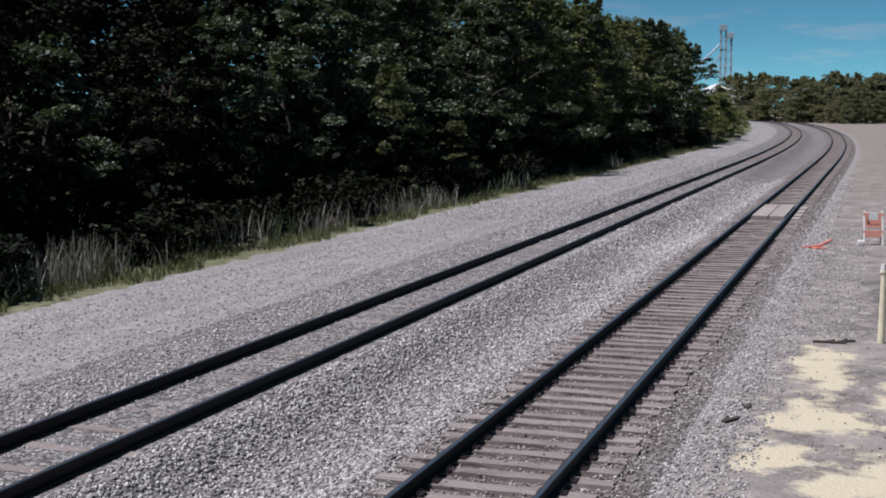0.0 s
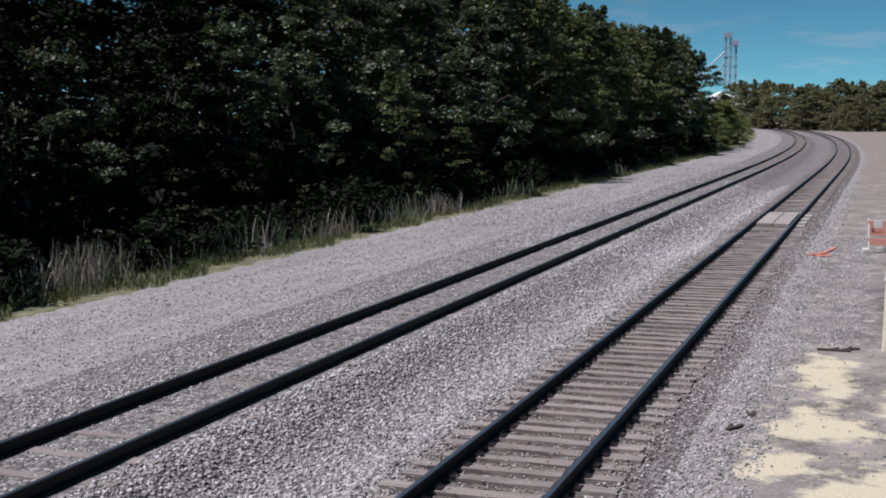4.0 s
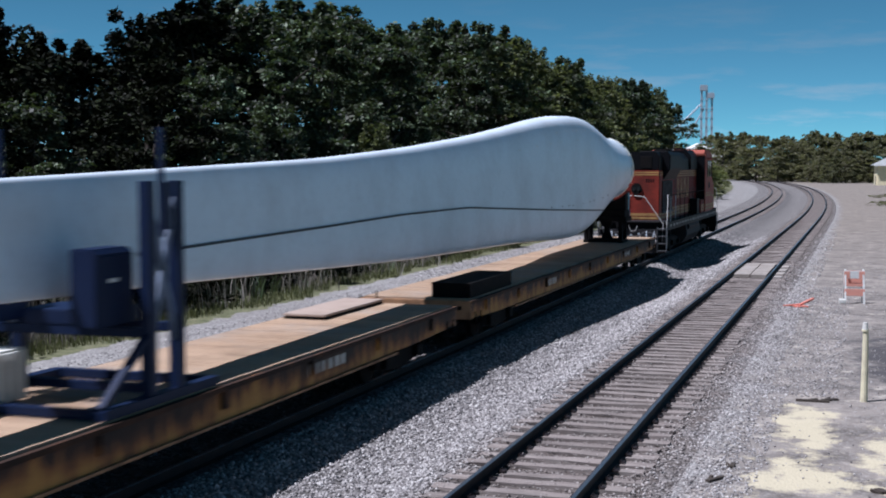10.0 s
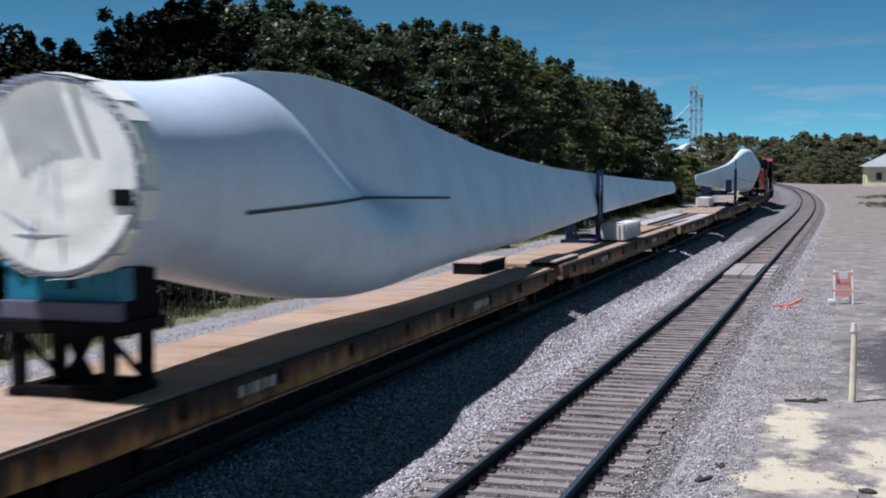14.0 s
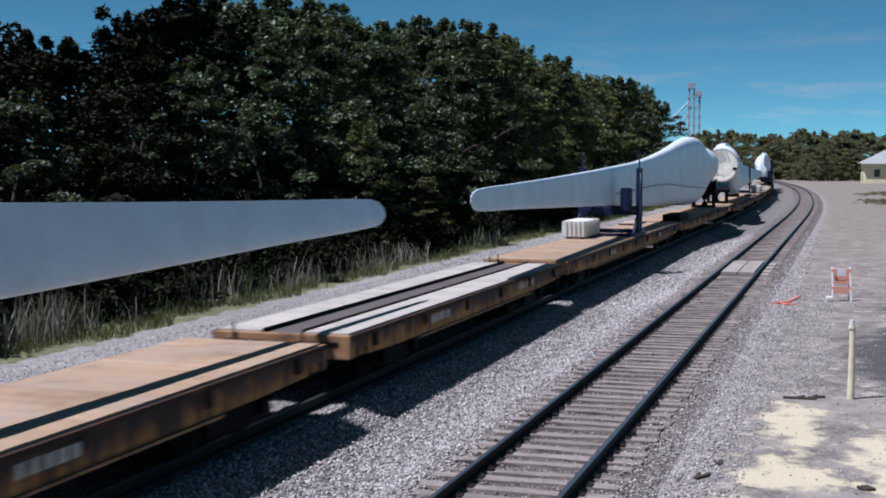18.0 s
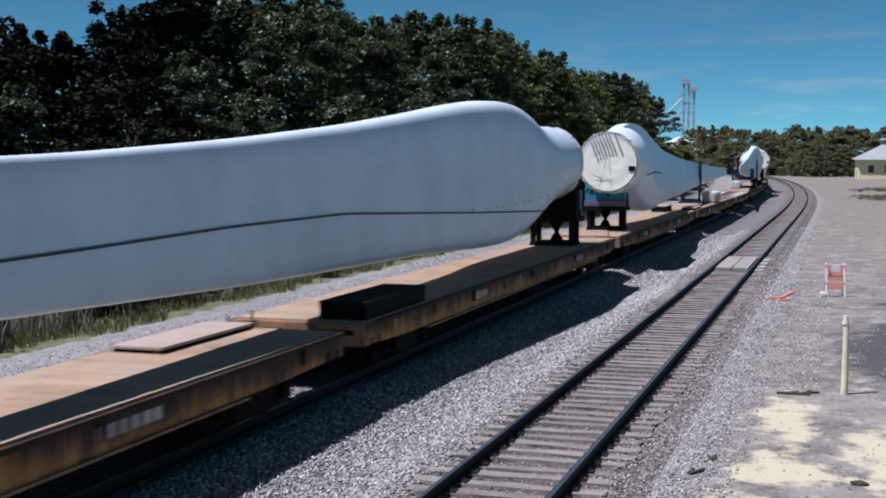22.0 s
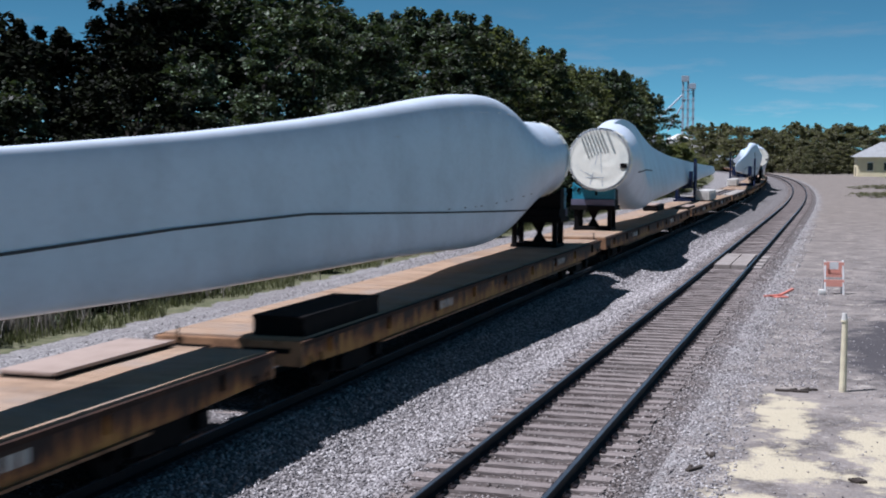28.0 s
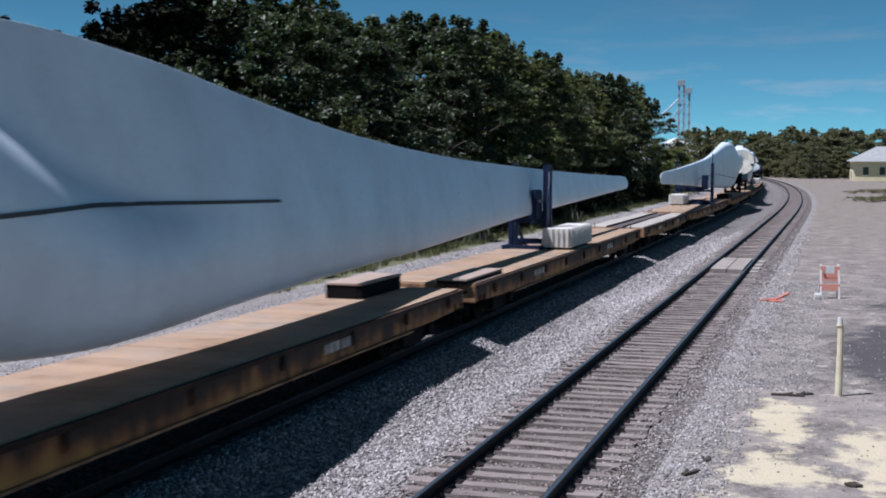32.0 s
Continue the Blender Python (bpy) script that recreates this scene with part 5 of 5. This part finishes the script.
def tree(h, radius, low, clumps, per, leaf, mat, label, seed, group):
    """A broadleaved tree of the height h: trunk, limbs, and an uneven crown that starts at the height low."""
    rnd = random.Random(seed)
    c = thing("tree", label, "tree", group)
    pts = [Vector((0, 0, -0.1))]
    for i in range(1, 6):
        pts.append(Vector((rnd.uniform(-0.25, 0.25) * i * 0.4, rnd.uniform(-0.25, 0.25) * i * 0.4, h * 0.16 * i)))
    bm = bmesh.new()
    for i in range(5):
        rod(pts[i], pts[i + 1], 0.20 - 0.034 * i, 8, bm, 0.20 - 0.034 * (i + 1))
    trunk = part("trunk", bm, M_BARK, c)
    for i in range(6):
        j = 1 + i % 4
        a = i * 2.4 + rnd.uniform(-0.4, 0.4)
        s = pts[j].lerp(pts[j + 1], rnd.random())
        reach = radius * rnd.uniform(0.55, 0.9) * (1.05 - 0.13 * j)
        e = s + Vector((math.cos(a) * reach, math.sin(a) * reach, rnd.uniform(0.3, 1.8)))
        m = s.lerp(e, 0.5) + Vector((0, 0, 0.25))
        bm = bmesh.new()
        rod(s, m, 0.07, 6, bm, 0.05), rod(m, e, 0.05, 6, bm, 0.015)
        part("limb", bm, M_BARK, trunk)
    spots = []
    for i in range(clumps):
        f = rnd.random() ** 0.85
        z = low + (h - 0.5 - low) * f
        # the widest part lies low, the top is a few separate leaders
        env = radius * (0.55 + 0.6 * math.sin(math.pi * min(1.0, 0.22 + 0.75 * f)) - 0.42 * f)
        a = rnd.uniform(0, 2 * math.pi)
        env *= 1 + 0.22 * math.sin(3 * a + seed) + 0.14 * math.sin(5 * a + 2.0 * f * 6 + seed)
        rr = env * (0.45 + 0.55 * math.sqrt(rnd.random()))
        spots.append((rr * math.cos(a), rr * math.sin(a), z + rnd.uniform(-0.3, 0.3), rnd.uniform(0.45, 1.05) * radius / 3.4, int(per * rnd.uniform(0.6, 1.5)), rnd.uniform(0.2, 0.5)))
    for i in range(6):
        a = rnd.uniform(0, 6.28)
        q = radius * 0.45 * rnd.random()
        for k in range(4):
            spots.append((q * math.cos(a), q * math.sin(a), h - 1.6 + k * 0.45 + rnd.uniform(-0.4, 0.3), 0.5 - 0.09 * k, per // 2, 1.3))
    crown = new("crown", crown_mesh("crown", spots, leaf, mat, seed))
    crown.parent = c
    return c


def planted(ob, x, y, s, turn, wide=1.0):
    ob.matrix_basis = pose(x, y, 0, 0, 0, turn)
    ob.scale = (s * wide, s * wide, s)
    return ob


WOOD = "trees along the line"
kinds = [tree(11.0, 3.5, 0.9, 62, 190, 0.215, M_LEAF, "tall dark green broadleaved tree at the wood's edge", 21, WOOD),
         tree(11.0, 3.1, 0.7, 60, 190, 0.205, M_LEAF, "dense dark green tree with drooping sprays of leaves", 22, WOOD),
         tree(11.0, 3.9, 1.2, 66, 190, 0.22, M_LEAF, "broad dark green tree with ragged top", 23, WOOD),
         tree(11.0, 2.9, 0.6, 80, 90, 0.22, M_LEAF2, "lighter green tree, young in front, haze-paled at the wood's far end", 24, WOOD),
         tree(11.0, 3.6, 0.5, 66, 130, 0.25, M_LEAF5, "dense tree, leaves coloured blackish green for deep shade", 26, WOOD),
         tree(11.0, 3.2, 0.4, 62, 130, 0.23, M_LEAF5, "tree with ragged leaders, leaves coloured blackish green for shade", 27, WOOD)]
used_trees = set()


def grow(k, x, y, s, turn, wide=1.0):
    ob = kinds[k]
    if ob in used_trees:
        ob = copy_thing(ob, pose(0, 0, 0))
    used_trees.add(kinds[k])
    return planted(ob, x, y, s, turn, wide)


# the wood's skyline: direction from the line (degrees) and how high its tops stand (degrees)
SKYLINE = ((0.0, 1.0), (6.6, 1.0), (7.3, 1.8), (7.7, 2.3), (8.7, 3.3), (10.0, 3.6), (11.3, 3.8), (12.6, 4.4), (14.1, 4.8), (14.5, 5.5), (16.4, 5.9), (18.3, 5.9), (19.4, 6.5), (20.2, 6.2), (21.5, 7.2),
           (24.8, 7.4), (26.2, 6.8), (27.5, 7.3), (29.3, 7.2), (29.9, 6.4), (32.0, 6.1), (33.0, 5.5), (35.6, 5.7), (36.4, 6.6), (38.0, 7.5), (60.0, 9.0), (90.0, 9.0))


def skyline(x, y):
    az = math.degrees(math.atan2(-x, y))
    el = float(np.interp(az, [p[0] for p in SKYLINE], [p[1] for p in SKYLINE]))
    return EYE[2] + math.hypot(x, y) * math.tan(radians(el))


rnd = random.Random(5)
y = 6.0
i = 0
while y < 170.0:
    x = -24.2 + rnd.uniform(-0.7, 0.7)
    top = min(skyline(x, y), 19.0) * rnd.choice((0.66, 0.76, 0.86, 0.93) if y < 80 else (0.84, 0.93, 1.0, 1.04))
    # past 84 m most trees take the paler leaves, painting in haze
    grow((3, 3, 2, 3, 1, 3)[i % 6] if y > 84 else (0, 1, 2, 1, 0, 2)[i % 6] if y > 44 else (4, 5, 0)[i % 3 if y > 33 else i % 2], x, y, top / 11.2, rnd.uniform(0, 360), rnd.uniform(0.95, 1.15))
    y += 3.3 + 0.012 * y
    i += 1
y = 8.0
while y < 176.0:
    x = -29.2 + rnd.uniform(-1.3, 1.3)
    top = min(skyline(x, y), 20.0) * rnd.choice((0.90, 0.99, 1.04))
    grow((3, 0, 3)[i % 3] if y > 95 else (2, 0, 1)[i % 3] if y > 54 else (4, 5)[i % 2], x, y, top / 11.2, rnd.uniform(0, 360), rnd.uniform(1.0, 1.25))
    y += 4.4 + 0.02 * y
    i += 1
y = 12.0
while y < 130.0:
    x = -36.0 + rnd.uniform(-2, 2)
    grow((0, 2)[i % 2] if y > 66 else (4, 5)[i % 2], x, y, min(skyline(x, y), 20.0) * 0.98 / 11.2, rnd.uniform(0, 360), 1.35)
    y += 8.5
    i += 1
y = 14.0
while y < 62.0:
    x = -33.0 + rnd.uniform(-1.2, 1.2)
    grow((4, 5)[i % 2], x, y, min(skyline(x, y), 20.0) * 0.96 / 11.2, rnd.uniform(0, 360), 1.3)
    y += 5.2
    i += 1
# lighter young trees in front
for x, y, h, w in ((-21.3, 55.0, 6.2, 0.7), (-21.2, 64.0, 3.6, 0.6), (-21.6, 96.0, 6.2, 0.8), (-21.2, 110.0, 4.0, 0.7)):
    grow(3, x, y, h / 11.0, rnd.uniform(0, 360), w * 11.0 / h * 0.8)
# lower bushes past the wood's end
kinds.append(tree(11.0, 4.4, 0.2, 84, 80, 0.34, M_LEAF4, "spreading yellow-green bush past the wood's end", 25, "bushes past the wood"))
for x, y, h in ((-18.9, 150, 4.2), (-20.3, 158, 5.6), (-20.0, 170, 5.4), (-22.0, 182, 6.2), (-22.2, 198, 5.2), (-25, 212, 5.6), (-25.0, 230, 4.4), (-30, 250, 6.0), (-28, 265, 4.2), (-36, 280, 7.0)):
    grow(6, x, y, h / 11.0, rnd.uniform(0, 360), 1.15)

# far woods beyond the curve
far_kinds = [tree(11.0, 4.6, 0.2, 90, 42, 0.46, M_LEAF3, "distant rounded tree beyond the curve, haze put into its leaves", 31, "trees beyond the curve"),
             tree(11.0, 4.2, 0.2, 84, 42, 0.46, M_LEAF3, "distant tree beyond the curve, haze put into its leaves", 32, "trees beyond the curve")]
first = set()
i = 0
for row, (dx, yy, step, h0) in enumerate(((0, 336, 4.2, 6.5), (3, 348, 4.2, 10.0), (0, 368, 4.6, 12.5), (5, 400, 6.0, 14.5))):
    x = -12.0 - row * 14 + dx
    while x < 70 + row * 15:
        k = far_kinds[i % 2]
        ob = copy_thing(k, pose(0, 0, 0)) if k in first else k
        first.add(k)
        yb = yy + rnd.uniform(-4, 4) + (max(0.0, -x - 10) * 0.8)
        planted(ob, x + rnd.uniform(-1, 1), yb, h0 / 11 * rnd.uniform(0.88, 1.08), rnd.uniform(0, 360), 1.35)
        x += step * rnd.uniform(0.8, 1.2)
        i += 1


# ---- verge: stalks, weeds, grass ----
def blades(name, spots, mat, label, category):
    """Upright strips, each a bent pair of quads: (x, y, height, width, lean)."""
    g = np.random.default_rng(7)
    verts, faces = [], []
    for x, y, h, w, lean in spots:
        a = g.uniform(0, 2 * math.pi)
        c, s = math.cos(a) * w / 2, math.sin(a) * w / 2
        lx, ly = lean * math.cos(a * 3), lean * math.sin(a * 3)
        k = len(verts)
        verts += [(x - c, y - s, -0.06), (x + c, y + s, -0.06), (x + c * 0.8 + lx * 0.35, y + s * 0.8 + ly * 0.35, h * 0.55), (x - c * 0.8 + lx * 0.35, y - s * 0.8 + ly * 0.35, h * 0.55),
                  (x + c * 0.25 + lx, y + s * 0.25 + ly, h), (x - c * 0.25 + lx, y - s * 0.25 + ly, h)]
        faces += [(k, k + 1, k + 2, k + 3), (k + 3, k + 2, k + 4, k + 5)]
    return tagged(raw(name, verts, faces, mat), label, category, kind="stuff")


g = np.random.default_rng(3)
spots = []
for cy, cx, n, hh in ((27.0, -19.0, 260, 1.5), (25.2, -19.2, 90, 0.9), (29.6, -19.2, 26, 1.0), (36.0, -18.9, 70, 1.5), (42.0, -18.7, 130, 1.25), (47.5, -18.6, 60, 1.5), (53.0, -18.5, 110, 1.2),
                      (66.0, -18.4, 50, 1.1), (92, -18.6, 50, 1.0)):
    for _ in range(n):
        spots.append((cx + g.normal(0, 0.4), cy + g.normal(0, 0.8 + cy * 0.005), hh * 0.85 * g.uniform(0.12, 1.0) ** 0.9, g.uniform(0.015, 0.045), g.uniform(0.05, 0.45)))
blades("dry_weed_stalks", spots, M_DRY, "pale dry weed stalks along the wood's edge", "weeds")
spots = []
for _ in range(16000):
    y = 15 + 130 * g.random() ** 1.8
    x = -17.8 - 1.5 * g.random() ** 1.3 + 0.35 * math.sin(y * 0.7) + 0.2 * math.sin(y * 2.3)
    spots.append((x, y, g.uniform(0.05, 0.24), g.uniform(0.012, 0.035), g.uniform(0.02, 0.14)))
blades("verge_grass", spots, M_GRASS, "rough green and straw-coloured grass on the verge", "grass")
spots = []
while len(spots) < 1500:
    y = 18 + 120 * g.random() ** 1.5
    thick = math.sin(y * 0.83 + 1) * math.sin(y * 0.37) + 0.35 * math.sin(y * 2.9)
    if thick + 0.25 * g.random() < 0.0:
        continue
    x = -18.5 - 1.8 * g.random() + 0.3 * math.sin(y * 0.9)
    spots.append((x, y, g.uniform(0.15, 0.75) * (0.6 + thick), g.uniform(0.03, 0.09), g.uniform(0.08, 0.4)))
blades("tall_weeds", spots, M_LEAF, "tall green weeds under the trees", "weeds")

# leafy bushes at the wood's foot, with shade put into their leaf colour
bush_0 = None
for i in range(52):
    y = 15 + i * 2.7 + rnd.uniform(-1.2, 1.2)
    if bush_0 is None:
        bush_0 = thing("bush", "low leafy bush at the wood's foot, leaves blackened for shade", "bush", "bushes at the wood's foot")
        bm = bmesh.new()
        for k in range(7):
            a = k * 0.9
            rod((0, 0, -0.08), (0.6 * math.cos(a), 0.6 * math.sin(a), 0.9), 0.02, 5, bm, 0.008)
        part("stem", bm, M_BARK, bush_0)
        sp = [(rnd.uniform(-0.9, 0.9), rnd.uniform(-0.9, 0.9), rnd.uniform(0.1, 1.5), rnd.uniform(0.25, 0.5), 40, 0.5) for _ in range(34)]
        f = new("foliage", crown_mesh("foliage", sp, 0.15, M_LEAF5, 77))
        f.parent = bush_0
        ob = bush_0
    else:
        ob = copy_thing(bush_0, pose(0, 0, 0))
    planted(ob, -20.2 + rnd.uniform(-0.5, 0.35), y, rnd.uniform(0.6, 1.25), rnd.uniform(0, 360), rnd.uniform(0.9, 1.5))

# low scrub along the yard's far edge, in the haze-paled leaves
scrub_0 = thing("scrub", "low scrub at the edge of the gravel yard, in haze-paled leaves", "bush", "scrub beside the yard")
bm = bmesh.new()
for k in range(6):
    rod((0, 0, -0.08), (0.7 * math.cos(k * 1.05), 0.7 * math.sin(k * 1.05), 0.5), 0.02, 5, bm, 0.008)
part("stem", bm, M_BARK, scrub_0)
sp = [(rnd.uniform(-1.3, 1.3), rnd.uniform(-1.3, 1.3), rnd.uniform(0.05, 0.6), rnd.uniform(0.3, 0.55), 26, 0.4) for _ in range(22)]
f = new("foliage", crown_mesh("foliage", sp, 0.16, M_LEAF3, 78))
f.parent = scrub_0
for i in range(16):
    ob = scrub_0 if i == 0 else copy_thing(scrub_0, pose(0, 0, 0))
    planted(ob, 1.6 + (i % 8) * 1.15 + rnd.uniform(-0.4, 0.4), 150.0 + 34 * (i // 8) + rnd.uniform(-7, 7), rnd.uniform(0.5, 1.0), rnd.uniform(0, 360), rnd.uniform(1.0, 1.6))

# dense understorey added behind the front row of trees, shade-black leaves closing bright gaps
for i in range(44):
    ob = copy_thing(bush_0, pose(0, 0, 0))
    tagged(ob, "tall undergrowth added between the trunks, leaves blackened for shade", "bush", "undergrowth in the wood")
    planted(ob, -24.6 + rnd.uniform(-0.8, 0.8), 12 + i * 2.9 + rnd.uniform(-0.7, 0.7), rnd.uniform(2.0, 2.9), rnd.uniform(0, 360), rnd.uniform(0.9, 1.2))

# ---- ballast stones ----
def stones(name, spots, mat, label):
    base = np.array(((1, 0, 0), (-1, 0, 0), (0, 1, 0), (0, -1, 0), (0, 0, 1), (0, 0, -1)), float)
    tri = np.array(((0, 2, 4), (2, 1, 4), (1, 3, 4), (3, 0, 4), (2, 0, 5), (1, 2, 5), (3, 1, 5), (0, 3, 5)))
    q = np.random.default_rng(9)
    n = len(spots)
    v = base[None] * q.uniform(0.55, 1.25, (n, 6, 1)) + q.normal(0, 0.18, (n, 6, 3))
    ang = q.uniform(0, 6.283, n)
    tilt = q.uniform(-0.7, 0.7, n)
    c, s = np.cos(ang), np.sin(ang)
    ct, st = np.cos(tilt), np.sin(tilt)
    x, yv, z = v[..., 0].copy(), v[..., 1].copy(), v[..., 2].copy() * 0.75
    yv, z = yv * ct[:, None] - z * st[:, None], yv * st[:, None] + z * ct[:, None]
    x, yv = x * c[:, None] - yv * s[:, None], x * s[:, None] + yv * c[:, None]
    r = spots[:, 3][:, None]
    out = np.stack((x * r + spots[:, 0][:, None], yv * r + spots[:, 1][:, None], z * r + spots[:, 2][:, None]), -1).reshape(-1, 3)
    f = (tri[None] + (np.arange(n) * 6)[:, None, None]).reshape(-1, 3)
    me = bpy.data.meshes.new(name)
    me.vertices.add(len(out))
    me.vertices.foreach_set("co", out.ravel())
    me.loops.add(f.size)
    me.loops.foreach_set("vertex_index", f.ravel().astype(np.int32))
    me.polygons.add(len(f))
    me.polygons.foreach_set("loop_start", np.arange(0, f.size, 3, dtype=np.int32))
    me.update(calc_edges=True)
    me.materials.append(mat)
    return tagged(new(name, me), label, "gravel", kind="stuff")


def stone_mat():
    m, n, l, b = material("crushed_stone")
    geo = n.new("ShaderNodeNewGeometry")
    col = tone(n, ((0.0, (0.10, 0.095, 0.10)), (0.4, (0.27, 0.254, 0.254)), (0.8, (0.43, 0.41, 0.405)), (1.0, (0.62, 0.595, 0.58))), geo.outputs["Random Per Island"], l)
    col = blend(n, l, calc(n, l, "MULTIPLY", noise_at(n, l, 0.5, 4, 0.6, geo.outputs["Position"]), 0.35), col, (0.25, 0.225, 0.205))
    col = blend(n, l, calc(n, l, "MULTIPLY", rust_dust(n, l, geo.outputs["Position"]), 0.6), col, (0.25, 0.19, 0.155))
    l.new(col, b.inputs["Base Color"])
    b.inputs["Roughness"].default_value = 0.9
    b.inputs["Specular IOR Level"].default_value = 0.15
    relief(n, l, b, noise_at(n, l, 60.0, 3, 0.6, geo.outputs["Position"]), 0.5, 0.01)
    return m


M_STONE = stone_mat()
q = np.random.default_rng(4)


def scatter(n, x0, x1, y0, y1, z, r0, r1, power=1.0):
    """Stones strewn between x0 and x1, z over the bed where there is one."""
    yy = y0 + (y1 - y0) * q.random(n) ** power
    xx = q.uniform(x0, x1, n)
    base = np.interp(xx, [p[0] for p in BED], [p[1] for p in BED], left=-0.05, right=-0.05)
    return np.stack((xx, yy, base + z + q.uniform(-0.01, 0.012, n), q.uniform(r0, r1, n)), 1)


lots = [scatter(44000, -8.75, -5.35, 9, 46, 0.004, 0.018, 0.046, 1.35), scatter(11000, -8.75, -5.35, 40, 80, 0.004, 0.03, 0.062, 1.2),
        scatter(13000, -12.4, -10.72, 10, 50, 0.0, 0.018, 0.040, 1.35), scatter(11000, -3.2, -1.7, 9, 46, 0.0, 0.016, 0.038, 1.2), scatter(6500, -2.4, -0.4, 25, 48, 0.0, 0.012, 0.032, 1.2),
        scatter(3000, -2.4, -1.35, 14, 26, 0.0, 0.012, 0.032, 1.2), scatter(900, -0.4, 1.6, 24, 60, 0.0, 0.012, 0.03, 1.2),
        scatter(4200, -10.4, -9.1, 9, 45, -0.004, 0.016, 0.034, 1.4), scatter(4800, -4.8, -3.5, 9, 45, 0.006, 0.014, 0.032, 1.3), scatter(1500, -4.85, -3.45, 9, 45, 0.052, 0.010, 0.022, 1.3), scatter(1500, -5.55, -5.0, 9, 45, 0.004, 0.018, 0.036, 1.3), scatter(2600, -5.6, -5.22, 9, 60, 0.040, 0.016, 0.034, 1.3), scatter(2600, -3.12, -2.7, 9, 60, 0.036, 0.016, 0.032, 1.3),
        scatter(7500, -12.3, -1.6, 40, 85, 0.004, 0.03, 0.06, 1.4), scatter(400, -1.6, 0.6, 16, 34, 0.004, 0.010, 0.024, 1.3),
        scatter(15000, -16.9, -12.3, 14, 62, 0.002, 0.012, 0.034, 1.3), scatter(7000, -17.3, -11.2, 48, 115, 0.004, 0.03, 0.055, 1.3)]
stones("ballast_stones", np.concatenate(lots), M_STONE, "loose angular grey ballast stones round the tracks")

# ---- ties, last ----
def tie_mesh(seed):
    r = random.Random(seed)
    bm = bmesh.new()
    box(-1.3, 1.3, -0.115, 0.115, -0.10, 0.0, 0.0, bm)
    bmesh.ops.subdivide_edges(bm, edges=[e for e in bm.edges if e.calc_length() > 2], cuts=5)
    for v in bm.verts:
        v.co += Vector((r.uniform(-0.03, 0.03), r.uniform(-0.012, 0.012), r.uniform(-0.012, 0.006) if v.co.z > -0.05 else 0))
    return finish(bm, "tie", M_TIE)


TIES = [tie_mesh(s) for s in range(4)]
bm = box(-0.17, 0.17, -0.09, 0.09, 0.0, 0.012)
for x in (-0.10, 0.10):
    for y in (-0.05, 0.05):
        box(x - 0.012, x + 0.012, y - 0.012, y + 0.012, 0.012, 0.035, 0, bm)
PLATE = finish(bm, "tie_plate", M_RAIL)
for track, tx, pitch, z in ((TRACKS[0], XA, 0.515, -0.008), (TRACKS[1], XB, 0.515, 0.008)):
    for i in range(190):
        y = 7.0 + i * pitch
        t = new("tie", TIES[(i * 7 + i // 3) % 4])
        t.parent = track
        sink = -0.012 * ((i * 13) % 4 == 0) - (0.022 * abs(math.sin(i * 1.7)) if tx == XA else 0.0)
        t.matrix_basis = pose(tx + 0.05 * math.sin(i * 2.3), y + 0.03 * math.sin(i * 3.7), z + sink, 1.8 * math.sin(i * 4.3), 0, 1.5 * math.sin(i * 1.3) + 0.7 * math.sin(i * 5.1) + (180 if i % 2 else 0))
        if i < 70 and tx == XB:
            for dx in (-0.755, 0.755):
                p = new("tie_plate", PLATE)
                p.parent = track
                p.matrix_basis = pose(tx + dx, y, 0.006 + z * 0.5)
# ties beyond the near stretch, joined
verts, faces = [], []
for tx in (XA, XB):
    for i in range(560):
        qy = 7.0 + (190 + i) * 0.515
        c, a = on_line(qy, tx)
        m = pose(c.x, c.y, -0.004, 0, 0, a)
        k = len(verts)
        verts += [tuple(m @ Vector(p)) for p in ((-1.3, -0.11, -0.06), (1.3, -0.11, -0.06), (1.3, 0.11, -0.06), (-1.3, 0.11, -0.06), (-1.3, -0.11, 0.012), (1.3, -0.11, 0.012), (1.3, 0.11, 0.012), (-1.3, 0.11, 0.012))]
        faces += [tuple(k + j for j in f) for f in ((4, 5, 6, 7), (0, 1, 5, 4), (2, 3, 7, 6), (1, 2, 6, 5), (3, 0, 4, 7))]
tagged(raw("far_ties", verts, faces, M_TIE), "weathered timber ties along the far tracks", "ties", kind="stuff")


def motions():
    """Runs the train: every car, blade and load along the line."""
    for ob, s, half, way in MOVING:
        rows = []
        for i in range(33):
            t = float(i)
            if isinstance(way, tuple):
                m = blade_pose(t, s, way)
            else:
                c, a = rigid(t, s, half)
                m = pose(c.x, c.y, c.z, 0, 0, a + (180 if way else 0))
            rows.append((t, m))
        walk(ob, rows)


motions()
